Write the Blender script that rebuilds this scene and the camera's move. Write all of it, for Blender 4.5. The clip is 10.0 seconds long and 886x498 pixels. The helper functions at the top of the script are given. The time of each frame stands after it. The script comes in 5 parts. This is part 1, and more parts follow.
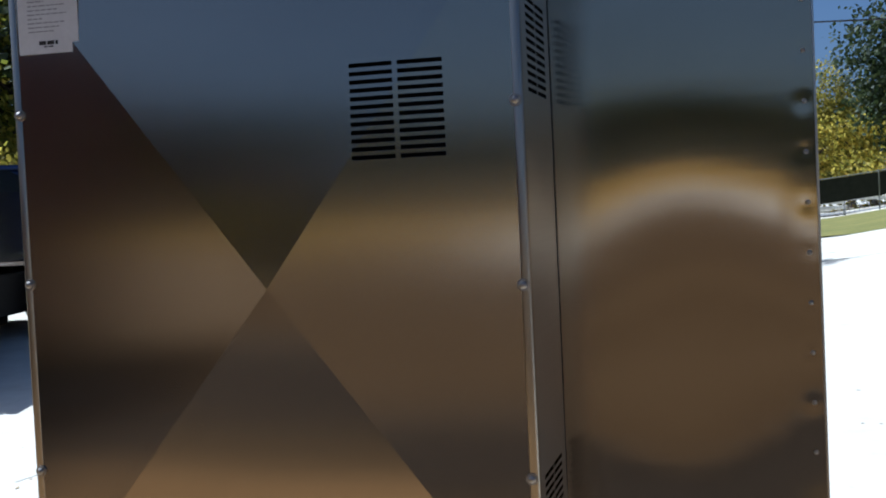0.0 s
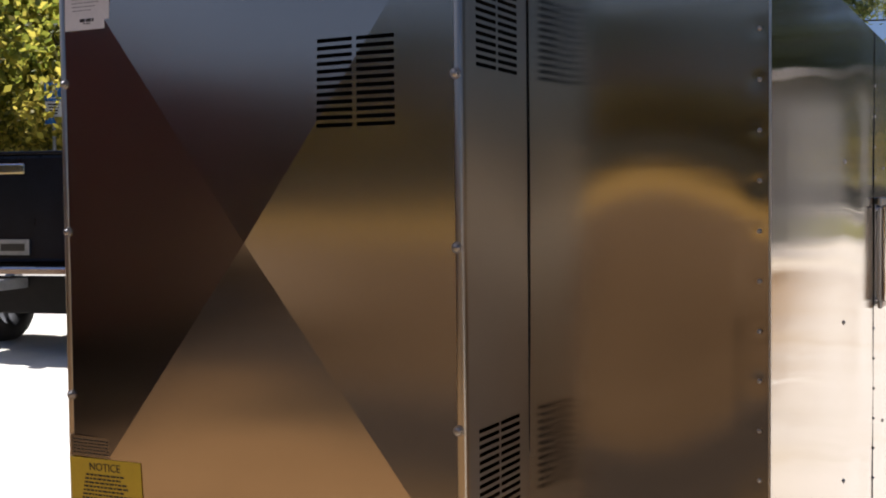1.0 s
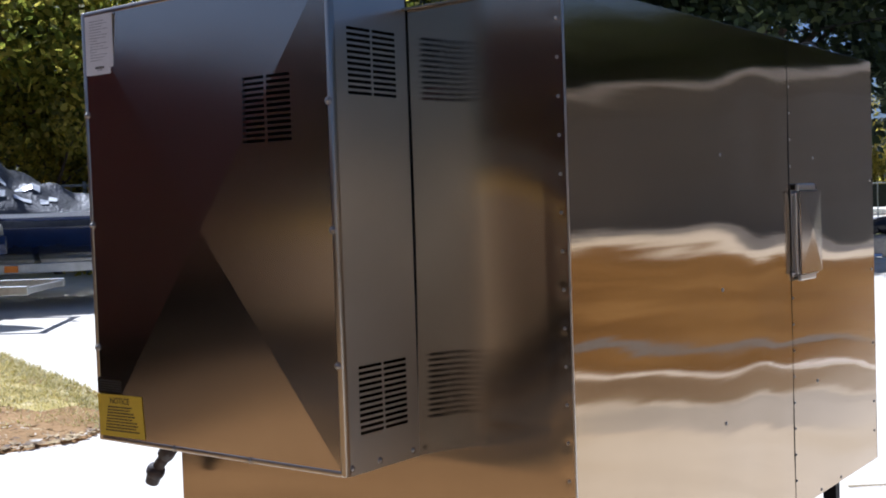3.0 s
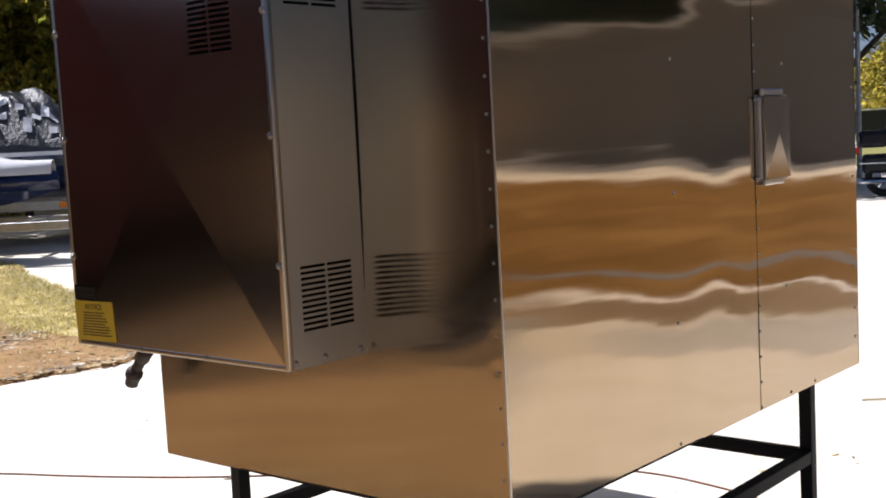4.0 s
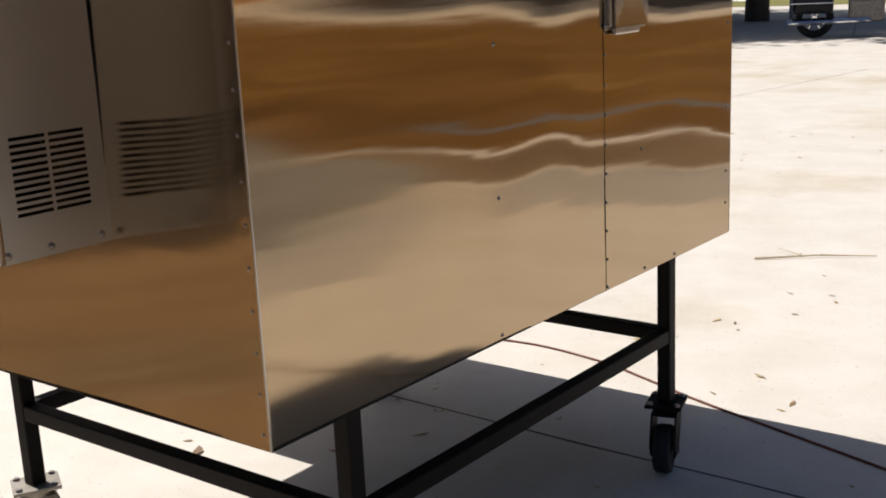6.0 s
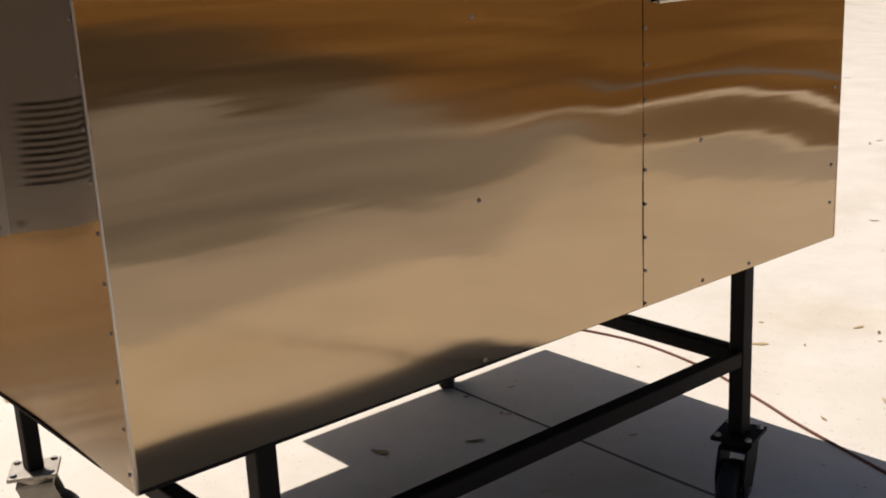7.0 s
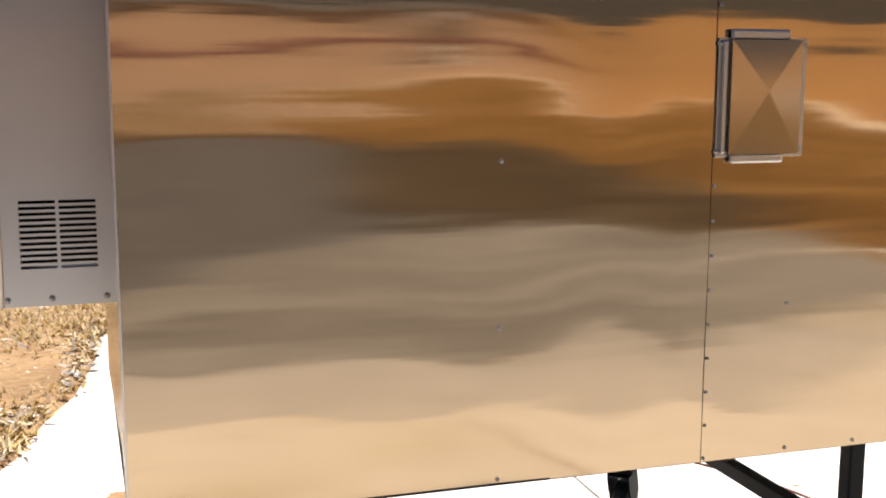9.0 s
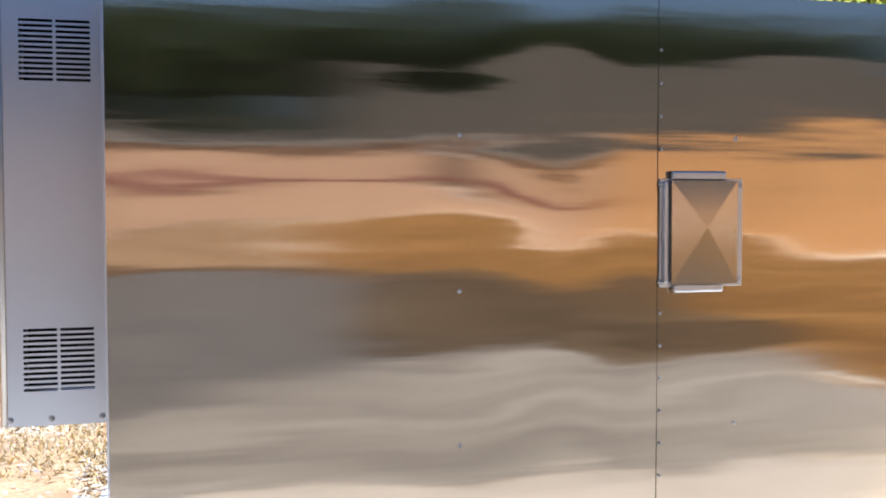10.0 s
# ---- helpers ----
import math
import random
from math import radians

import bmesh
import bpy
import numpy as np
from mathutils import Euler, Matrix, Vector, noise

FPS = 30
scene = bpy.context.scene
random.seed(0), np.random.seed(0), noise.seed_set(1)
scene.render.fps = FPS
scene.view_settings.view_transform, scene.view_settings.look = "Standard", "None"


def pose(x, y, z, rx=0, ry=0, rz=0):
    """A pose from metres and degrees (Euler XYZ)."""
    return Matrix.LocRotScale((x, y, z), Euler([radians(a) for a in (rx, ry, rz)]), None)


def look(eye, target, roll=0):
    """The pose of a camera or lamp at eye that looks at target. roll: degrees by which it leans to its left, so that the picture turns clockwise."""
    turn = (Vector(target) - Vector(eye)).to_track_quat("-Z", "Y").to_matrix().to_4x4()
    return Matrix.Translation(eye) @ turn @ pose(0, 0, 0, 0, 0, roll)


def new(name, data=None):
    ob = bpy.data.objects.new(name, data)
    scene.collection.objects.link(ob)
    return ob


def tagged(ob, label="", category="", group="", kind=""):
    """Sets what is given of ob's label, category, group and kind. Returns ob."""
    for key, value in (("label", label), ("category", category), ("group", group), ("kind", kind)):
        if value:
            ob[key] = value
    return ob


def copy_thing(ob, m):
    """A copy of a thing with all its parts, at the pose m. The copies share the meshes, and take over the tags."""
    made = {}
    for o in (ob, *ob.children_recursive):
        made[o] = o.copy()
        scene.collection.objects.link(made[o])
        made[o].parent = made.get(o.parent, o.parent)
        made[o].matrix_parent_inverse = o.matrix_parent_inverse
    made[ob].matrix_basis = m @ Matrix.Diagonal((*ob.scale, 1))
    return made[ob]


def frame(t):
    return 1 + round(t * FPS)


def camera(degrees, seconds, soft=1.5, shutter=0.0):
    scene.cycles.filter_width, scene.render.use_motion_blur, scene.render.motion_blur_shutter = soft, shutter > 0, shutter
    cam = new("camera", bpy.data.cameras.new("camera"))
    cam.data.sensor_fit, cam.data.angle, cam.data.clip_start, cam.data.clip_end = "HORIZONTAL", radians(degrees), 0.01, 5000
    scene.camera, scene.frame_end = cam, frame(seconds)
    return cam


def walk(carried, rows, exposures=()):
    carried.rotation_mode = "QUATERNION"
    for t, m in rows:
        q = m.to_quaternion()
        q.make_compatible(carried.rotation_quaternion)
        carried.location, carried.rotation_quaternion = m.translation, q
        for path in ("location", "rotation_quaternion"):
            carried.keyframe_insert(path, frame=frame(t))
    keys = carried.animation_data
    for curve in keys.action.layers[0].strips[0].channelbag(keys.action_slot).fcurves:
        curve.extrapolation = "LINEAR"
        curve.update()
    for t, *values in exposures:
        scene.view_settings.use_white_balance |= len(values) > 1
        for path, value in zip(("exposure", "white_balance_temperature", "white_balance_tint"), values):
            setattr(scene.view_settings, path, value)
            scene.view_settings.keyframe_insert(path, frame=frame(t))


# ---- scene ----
cam = camera(42.5, 10.0, soft=1.9)
PATH = [
    (0, (-0.109, -1.848, 1.74), (-0.626, 0.083, 1.663), -2.7),
    (0.5, (0.15, -1.717, 1.693), (-0.673, 0.106, 1.678), -0.5),
    (1, (0.369, -1.791, 1.688), (-0.56, -0.022, 1.608), -0.6),
    (1.5, (0.571, -1.911, 1.717), (-0.4, -0.167, 1.588), -0.4),
    (2, (0.892, -1.89, 1.708), (-0.199, -0.217, 1.594), -0.9),
    (2.2, (0.984, -1.924, 1.679), (-0.138, -0.271, 1.592), -1.8),
    (3.3, (1.274, -1.972, 1.648), (0.034, -0.406, 1.565), -2.1),
    (3.5, (1.356, -1.932, 1.628), (0.096, -0.382, 1.54), -2.6),
    (4, (1.453, -1.873, 1.587), (0.156, -0.362, 1.4), -3.0),
    (4.5, (1.463, -1.868, 1.612), (0.177, -0.377, 1.262), -2.5),
    (5, (1.49, -1.824, 1.608), (0.22, -0.338, 1.182), -2.8),
    (5.5, (1.439, -1.607, 1.578), (0.232, -0.076, 1.131), -3.2),
    (5.7, (1.424, -1.496, 1.575), (0.247, 0.055, 1.118), -2.7),
    (6.8, (1.545, -0.786, 1.583), (0.137, 0.53, 1.051), -3.0),
    (7, (1.557, -0.659, 1.572), (0.08, 0.58, 1.04), -2.9),
    (7.5, (1.616, -0.362, 1.562), (0.029, 0.754, 1.078), -1.4),
    (8, (1.764, -0.189, 1.56), (0.019, 0.69, 1.131), 0.2),
    (8.5, (1.915, -0.087, 1.587), (0.086, 0.62, 1.192), 0.8),
    (9, (2.123, -0.062, 1.601), (0.242, 0.543, 1.294), 0.2),
    (9.5, (2.323, 0.044, 1.594), (0.397, 0.549, 1.412), -0.4),
    (10, (2.374, 0.003, 1.621), (0.458, 0.569, 1.539), -0.1),
]
walk(cam, [(t, look(eye, target, roll)) for t, eye, target, roll in PATH], [(0.0, 0.28, 4950, 6), (0.5, 0.62, 5350, 10), (1.5, 0.55, 5850, 17), (2.0, 0.56, 5300, 15), (3.5, 0.46, 5100, 14), (4.3, 0.45, 6300, 16), (4.8, 0.45, 6550, 15), (5.5, 0.05, 6000, 14), (7.0, -0.16, 6450, 16), (7.5, -0.04, 6600, 17), (8.0, 0.18, 7100, 17), (8.5, 0.56, 6500, 16), (9.0, 0.94, 5900, 15), (9.5, 1.24, 5450, 14), (10.0, 1.58, 4750, 13)])

from mathutils import geometry

# ---------------- light ----------------
SUN_WAY = Vector((-0.69, 0.03, 1.0)).normalized()
world = bpy.data.worlds.new("sky")
scene.world = world
world.use_nodes = True
wn = world.node_tree
sky = wn.nodes.new("ShaderNodeTexSky")
sky.sky_type = "NISHITA"
sky.sun_disc = False
sky.ozone_density, sky.dust_density, sky.air_density = 2.5, 2.0, 0.65
sky.sun_elevation = math.asin(SUN_WAY.z)
sky.sun_rotation = radians(272)
wn.nodes["Background"].inputs["Strength"].default_value = 0.062
wn.links.new(sky.outputs[0], wn.nodes["Background"].inputs["Color"])
sun_data = bpy.data.lights.new("sun", "SUN")
sun_data.energy, sun_data.angle, sun_data.color = 5.0, radians(0.53), (1.0, 0.94, 0.86)
sun = new("sun", sun_data)
sun.matrix_world = look(SUN_WAY * 30, (0, 0, 0))


# ---------------- materials ----------------
def material(name):
    m = bpy.data.materials.new(name)
    m.use_nodes = True
    return m, m.node_tree.nodes, m.node_tree.links, m.node_tree.nodes["Principled BSDF"]


def ramp(nodes, links, source, stops):
    r = nodes.new("ShaderNodeValToRGB")
    els = r.color_ramp.elements
    while len(els) < len(stops):
        els.new(0.5)
    for e, (p, c) in zip(els, stops):
        e.position, e.color = p, (*c, 1)
    links.new(source, r.inputs[0])
    return r


def noise_node(nodes, links, scale, detail=4.0, rough=0.6, stretch=None, space="Object"):
    c = nodes.new("ShaderNodeTexCoord")
    n = nodes.new("ShaderNodeTexNoise")
    n.inputs["Scale"].default_value, n.inputs["Detail"].default_value, n.inputs["Roughness"].default_value = scale, detail, rough
    if stretch:
        mp = nodes.new("ShaderNodeMapping")
        mp.inputs["Scale"].default_value = stretch
        links.new(c.outputs[space], mp.inputs[0])
        links.new(mp.outputs[0], n.inputs["Vector"])
    else:
        links.new(c.outputs[space], n.inputs["Vector"])
    return n


def bump(nodes, links, source, bsdf, strength, distance):
    b = nodes.new("ShaderNodeBump")
    b.inputs["Strength"].default_value, b.inputs["Distance"].default_value = strength, distance
    links.new(source, b.inputs["Height"])
    links.new(b.outputs[0], bsdf.inputs["Normal"])
    return b


def plain(name, dark, light, rough=0.5, metal=0.0, scale=8.0, relief=0.15, depth=0.002, spec=0.5):
    """A surface of two close tones, mottled at two scales, with fine relief."""
    m, n, l, b = material(name)
    a, f = noise_node(n, l, scale), noise_node(n, l, scale * 9, 3)
    mix = n.new("ShaderNodeMath")
    mix.operation = "MULTIPLY_ADD"
    mix.inputs[1].default_value = 0.35
    l.new(f.outputs["Fac"], mix.inputs[0])
    sub = n.new("ShaderNodeMath")
    sub.operation = "MULTIPLY"
    sub.inputs[1].default_value = 0.65
    l.new(a.outputs["Fac"], sub.inputs[0])
    l.new(sub.outputs[0], mix.inputs[2])
    r = ramp(n, l, mix.outputs[0], [(0.3, dark), (0.7, light)])
    l.new(r.outputs[0], b.inputs["Base Color"])
    b.inputs["Roughness"].default_value, b.inputs["Metallic"].default_value = rough, metal
    b.inputs["Specular IOR Level"].default_value = spec
    if relief:
        bump(n, l, f.outputs["Fac"], b, relief, depth)
    return m


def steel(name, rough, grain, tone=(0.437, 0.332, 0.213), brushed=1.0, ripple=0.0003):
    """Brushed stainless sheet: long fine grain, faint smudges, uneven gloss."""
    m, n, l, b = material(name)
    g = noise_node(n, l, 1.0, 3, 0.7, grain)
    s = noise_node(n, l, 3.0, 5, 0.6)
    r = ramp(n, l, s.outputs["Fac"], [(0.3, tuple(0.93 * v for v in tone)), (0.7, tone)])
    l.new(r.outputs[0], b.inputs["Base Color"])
    b.inputs["Metallic"].default_value = 1.0
    mr = n.new("ShaderNodeMapRange")
    mr.inputs["To Min"].default_value, mr.inputs["To Max"].default_value = rough * 0.82, rough * 1.18
    l.new(g.outputs["Fac"], mr.inputs["Value"])
    l.new(mr.outputs[0], b.inputs["Roughness"])
    f = noise_node(n, l, 1.0, 3.0, 0.56, (0.8, 0.8, 8))
    second = bump(n, l, g.outputs["Fac"], b, 0.03, 0.0004)
    if ripple:
        first = bump(n, l, f.outputs["Fac"], b, 1.0, ripple)
        l.new(first.outputs[0], second.inputs["Normal"])
        l.new(second.outputs[0], b.inputs["Normal"])
    b.inputs["Anisotropic"].default_value = brushed
    geo, cross = n.new("ShaderNodeNewGeometry"), n.new("ShaderNodeVectorMath")
    cross.operation = "CROSS_PRODUCT"
    cross.inputs[1].default_value = (0.003, 0.003, 1.0)
    l.new(geo.outputs["Normal"], cross.inputs[0])
    l.new(cross.outputs[0], b.inputs["Tangent"])
    return m


# warm sheet tones hold the tan of mirrored sunlit ground in their colour
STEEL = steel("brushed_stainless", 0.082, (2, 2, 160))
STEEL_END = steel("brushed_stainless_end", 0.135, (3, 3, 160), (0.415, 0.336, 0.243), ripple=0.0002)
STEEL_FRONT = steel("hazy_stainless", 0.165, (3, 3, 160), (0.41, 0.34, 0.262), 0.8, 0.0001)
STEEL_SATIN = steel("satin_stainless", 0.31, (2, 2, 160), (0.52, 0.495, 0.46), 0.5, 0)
STEEL_EDGE = steel("worn_stainless_edge", 0.30, (6, 6, 30), (0.42, 0.37, 0.30), 0.0, 0.0002)
SCREW = plain("zinc_screw", (0.25, 0.235, 0.21), (0.45, 0.42, 0.38), 0.4, 1.0, 60)
# near-black colour stands for the shade inside the oven and its gaps
DARK_HOLE = plain("unlit_inside", (0.004, 0.004, 0.004), (0.01, 0.009, 0.008), 0.9)
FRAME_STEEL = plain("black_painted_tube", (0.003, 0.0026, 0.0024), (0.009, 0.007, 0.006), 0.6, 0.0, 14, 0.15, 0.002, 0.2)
RUBBER = plain("black_rubber", (0.010, 0.010, 0.010), (0.025, 0.024, 0.023), 0.75, 0.0, 30)
ZINC = plain("galvanised_plate", (0.16, 0.15, 0.14), (0.32, 0.30, 0.27), 0.5, 0.7, 25)
CREAM_ZINC = plain("dull_cream_zinc", (0.26, 0.23, 0.18), (0.42, 0.38, 0.31), 0.5, 0.4, 25)
PIPE = plain("rusty_black_iron", (0.012, 0.009, 0.008), (0.05, 0.032, 0.025), 0.6, 0.2, 40, 0.4)
YELLOW = plain("yellow_vinyl", (0.52, 0.36, 0.012), (0.62, 0.44, 0.02), 0.45, 0, 20, 0.05)
INK = plain("black_ink", (0.015, 0.013, 0.01), (0.035, 0.03, 0.02), 0.6, 0, 40, 0)
GREY_INK = plain("grey_ink", (0.22, 0.21, 0.2), (0.34, 0.33, 0.32), 0.7, 0, 40, 0)
PAPER = plain("white_sticker_paper", (0.62, 0.61, 0.58), (0.74, 0.73, 0.70), 0.6, 0, 12, 0.05)
CORD = plain("orange_brown_cord", (0.12, 0.032, 0.012), (0.2, 0.06, 0.022), 0.6, 0, 30)
BARK = plain("bark", (0.045, 0.032, 0.024), (0.14, 0.105, 0.08), 0.9, 0, 6, 0.8, 0.02)
BLACK_PAINT = plain("black_car_paint", (0.004, 0.005, 0.008), (0.008, 0.010, 0.016), 0.16, 0, 4, 0, 0.002, 0.22)
BLUE_PAINT = plain("dark_blue_gelcoat", (0.006, 0.012, 0.045), (0.012, 0.024, 0.085), 0.18, 0, 4, 0)
CHROME = plain("chrome", (0.6, 0.6, 0.62), (0.75, 0.75, 0.76), 0.1, 1.0, 10, 0)
ALU = plain("trailer_aluminium", (0.35, 0.36, 0.36), (0.55, 0.56, 0.56), 0.35, 0.9, 12)
TARP = plain("grey_boat_cover", (0.014, 0.014, 0.015), (0.075, 0.075, 0.078), 0.42, 0, 2.5, 0.5, 0.04)
WHITE_GEL = plain("white_gelcoat", (0.72, 0.72, 0.71), (0.82, 0.82, 0.81), 0.25, 0, 3, 0)
RED_PAINT = plain("dark_red_paint", (0.10, 0.012, 0.009), (0.17, 0.022, 0.016), 0.35, 0, 3, 0)
WOOD_POLE = plain("weathered_pole", (0.09, 0.075, 0.06), (0.2, 0.17, 0.14), 0.85, 0, 5, 0.5, 0.01)
GREY_METAL = plain("grey_metal", (0.24, 0.25, 0.25), (0.4, 0.4, 0.4), 0.5, 0.6, 8)
SIGN_BLUE = plain("sign_blue", (0.01, 0.11, 0.42), (0.015, 0.15, 0.52), 0.4, 0, 6, 0)
DARK_SCREEN = plain("dark_fence_screen", (0.012, 0.014, 0.012), (0.03, 0.032, 0.028), 0.9, 0, 3)
STUCCO = plain("pinkish_stucco", (0.33, 0.225, 0.145), (0.42, 0.30, 0.205), 0.85, 0, 1.2, 0.5, 0.006)
CEDAR = plain("orange_cedar_siding", (0.32, 0.18, 0.065), (0.45, 0.265, 0.10), 0.7, 0, 2.2, 0.4, 0.004)
SHINGLE = plain("grey_roof_shingle", (0.032, 0.030, 0.026), (0.066, 0.062, 0.054), 0.95, 0, 5, 0.6, 0.01, 0.15)
SHED_GREY = plain("grey_shed_sheet", (0.21, 0.21, 0.20), (0.30, 0.30, 0.29), 0.7, 0, 1.0, 0.3, 0.01)
MAROON = plain("maroon_trim", (0.10, 0.03, 0.03), (0.16, 0.05, 0.045), 0.6, 0, 3, 0)
GLOSS_DARK = plain("dark_window_glass", (0.01, 0.012, 0.014), (0.02, 0.022, 0.025), 0.06, 0, 2, 0)
LAMP_GLASS = plain("white_lamp_glass", (0.7, 0.7, 0.68), (0.8, 0.8, 0.78), 0.3, 0, 8, 0)
AMBER = plain("amber_lens", (0.75, 0.2, 0.01), (0.9, 0.3, 0.02), 0.2, 0, 20, 0)
RED_LENS = plain("red_lens", (0.5, 0.01, 0.01), (0.7, 0.03, 0.02), 0.2, 0, 20, 0)


def concrete_material():
    m, n, l, b = material("old_concrete")
    big = noise_node(n, l, 0.35, 6, 0.6)
    mid = noise_node(n, l, 3.0, 5, 0.65)
    fine = noise_node(n, l, 70.0, 3, 0.7)
    base = ramp(n, l, mid.outputs["Fac"], [(0.25, (0.67, 0.615, 0.505)), (0.75, (0.80, 0.745, 0.635))])
    stain = ramp(n, l, big.outputs["Fac"], [(0.30, (0.80, 0.74, 0.60)), (0.46, (1, 1, 1))])
    mx = n.new("ShaderNodeMix")
    mx.data_type, mx.blend_type = "RGBA", "MULTIPLY"
    mx.inputs["Factor"].default_value = 1.0
    l.new(base.outputs[0], mx.inputs[6])
    l.new(stain.outputs[0], mx.inputs[7])
    speck = ramp(n, l, fine.outputs["Fac"], [(0.27, (0.55, 0.5, 0.42)), (0.36, (1, 1, 1))])
    m2 = n.new("ShaderNodeMix")
    m2.data_type, m2.blend_type = "RGBA", "MULTIPLY"
    m2.inputs["Factor"].default_value = 1.0
    l.new(mx.outputs[2], m2.inputs[6])
    l.new(speck.outputs[0], m2.inputs[7])
    l.new(m2.outputs[2], b.inputs["Base Color"])
    b.inputs["Roughness"].default_value = 0.85
    bump(n, l, fine.outputs["Fac"], b, 0.35, 0.003)
    return m


def streaked(name, stops, stretch):
    """Loose ground raked and driven over in long streaks."""
    m, n, l, b = material(name)
    long, fine = noise_node(n, l, 1.0, 5, 0.65, stretch), noise_node(n, l, 30.0, 3, 0.7)
    mix = n.new("ShaderNodeMath")
    mix.operation = "MULTIPLY_ADD"
    mix.inputs[1].default_value = 0.25
    l.new(fine.outputs["Fac"], mix.inputs[0])
    part_of = n.new("ShaderNodeMath")
    part_of.operation = "MULTIPLY"
    part_of.inputs[1].default_value = 0.75
    l.new(long.outputs["Fac"], part_of.inputs[0])
    l.new(part_of.outputs[0], mix.inputs[2])
    r = ramp(n, l, mix.outputs[0], stops)
    l.new(r.outputs[0], b.inputs["Base Color"])
    b.inputs["Roughness"].default_value, b.inputs["Specular IOR Level"].default_value = 0.95, 0.1
    bump(n, l, fine.outputs["Fac"], b, 0.7, 0.02)
    return m


CONCRETE = concrete_material()
JOINT = plain("dirt_filled_joint", (0.09, 0.075, 0.055), (0.22, 0.19, 0.145), 0.95, 0, 6, 0.4)
SOIL = plain("leaf_strewn_soil", (0.22, 0.13, 0.055), (0.44, 0.28, 0.13), 0.95, 0, 2.2, 0.9, 0.03, 0.1)
LAWN = plain("dry_lawn", (0.13, 0.14, 0.03), (0.30, 0.26, 0.07), 0.95, 0, 0.6, 0.8, 0.04)
SAND = streaked("raked_sandy_soil", [(0.30, (0.14, 0.132, 0.118)), (0.46, (0.215, 0.205, 0.185)), (0.56, (0.28, 0.267, 0.243)), (0.66, (0.37, 0.355, 0.33))], (2.4, 0.30, 1.0))
MULCH = plain("dark_mulch", (0.038, 0.029, 0.022), (0.10, 0.072, 0.053), 0.95, 0, 2.0, 0.9, 0.03, 0.05)
DARK_BROWN = plain("dark_brown_ground", (0.05, 0.034, 0.02), (0.15, 0.10, 0.058), 0.95, 0, 2.0, 0.9, 0.03, 0.05)
MULCH_OCHRE = streaked("brown_leaf_litter", [(0.30, (0.040, 0.030, 0.018)), (0.5, (0.080, 0.059, 0.035)), (0.66, (0.135, 0.103, 0.064))], (0.9, 0.5, 1.0))
LANE = plain("patched_asphalt", (0.022, 0.018, 0.015), (0.075, 0.062, 0.052), 0.95, 0, 1.2, 0.5, 0.006, 0.05)
DARK_ASPHALT = plain("worn_asphalt", (0.072, 0.070, 0.070), (0.16, 0.155, 0.152), 0.95, 0, 2.0, 0.5, 0.006, 0.05)
BED_GRASS = streaked("thin_yellow_grass", [(0.30, (0.22, 0.17, 0.05)), (0.5, (0.50, 0.40, 0.13)), (0.66, (0.72, 0.60, 0.34))], (3.0, 4.0, 1.0))
STRAW = streaked("pine_straw", [(0.30, (0.10, 0.05, 0.014)), (0.50, (0.20, 0.11, 0.033)), (0.66, (0.36, 0.22, 0.075))], (0.9, 0.5, 1.0))
WHITE_KERB = plain("white_kerb_paint", (0.84, 0.83, 0.80), (0.90, 0.89, 0.87), 0.7, 0, 4)
GREY_DIRT = streaked("grey_brown_dirt", [(0.30, (0.17, 0.12, 0.07)), (0.5, (0.26, 0.19, 0.115)), (0.66, (0.38, 0.29, 0.19))], (0.5, 1.2, 1.0))
FRONT_DIRT = streaked("brown_packed_dirt", [(0.30, (0.07, 0.044, 0.021)), (0.5, (0.12, 0.078, 0.04)), (0.66, (0.19, 0.13, 0.072))], (0.5, 1.2, 1.0))
GOLD_GRASS = streaked("dry_golden_grass", [(0.30, (0.16, 0.10, 0.022)), (0.5, (0.36, 0.235, 0.06)), (0.66, (0.55, 0.39, 0.12))], (0.25, 0.6, 1.0))
GRAVEL = plain("bluish_gravel", (0.12, 0.118, 0.12), (0.2, 0.197, 0.2), 0.9, 0, 3.0)
DUST = plain("pale_dust", (0.42, 0.395, 0.35), (0.54, 0.51, 0.455), 0.95, 0, 1.6, 0.5, 0.006)
TRACK = plain("pale_track", (0.30, 0.275, 0.24), (0.42, 0.39, 0.345), 0.95, 0, 2.5, 0.6, 0.01)
YARD = streaked("peach_gravel", [(0.30, (0.16, 0.108, 0.056)), (0.5, (0.235, 0.162, 0.09)), (0.66, (0.33, 0.24, 0.15))], (0.6, 0.2, 1.0))
ROADWAY = plain("pale_road", (0.22, 0.21, 0.20), (0.34, 0.33, 0.31), 0.9, 0, 1.0)


def leaf_material(name, stops, glow=0.45):
    m, n, l, b = material(name)
    geo = n.new("ShaderNodeNewGeometry")
    r = ramp(n, l, geo.outputs["Random Per Island"], stops)
    l.new(r.outputs[0], b.inputs["Base Color"])
    b.inputs["Roughness"].default_value = 0.6
    tr = n.new("ShaderNodeBsdfTranslucent")
    l.new(r.outputs[0], tr.inputs["Color"])
    mix = n.new("ShaderNodeMixShader")
    mix.inputs[0].default_value = glow
    l.new(b.outputs[0], mix.inputs[1])
    l.new(tr.outputs[0], mix.inputs[2])
    l.new(mix.outputs[0], n["Material Output"].inputs["Surface"])
    return m


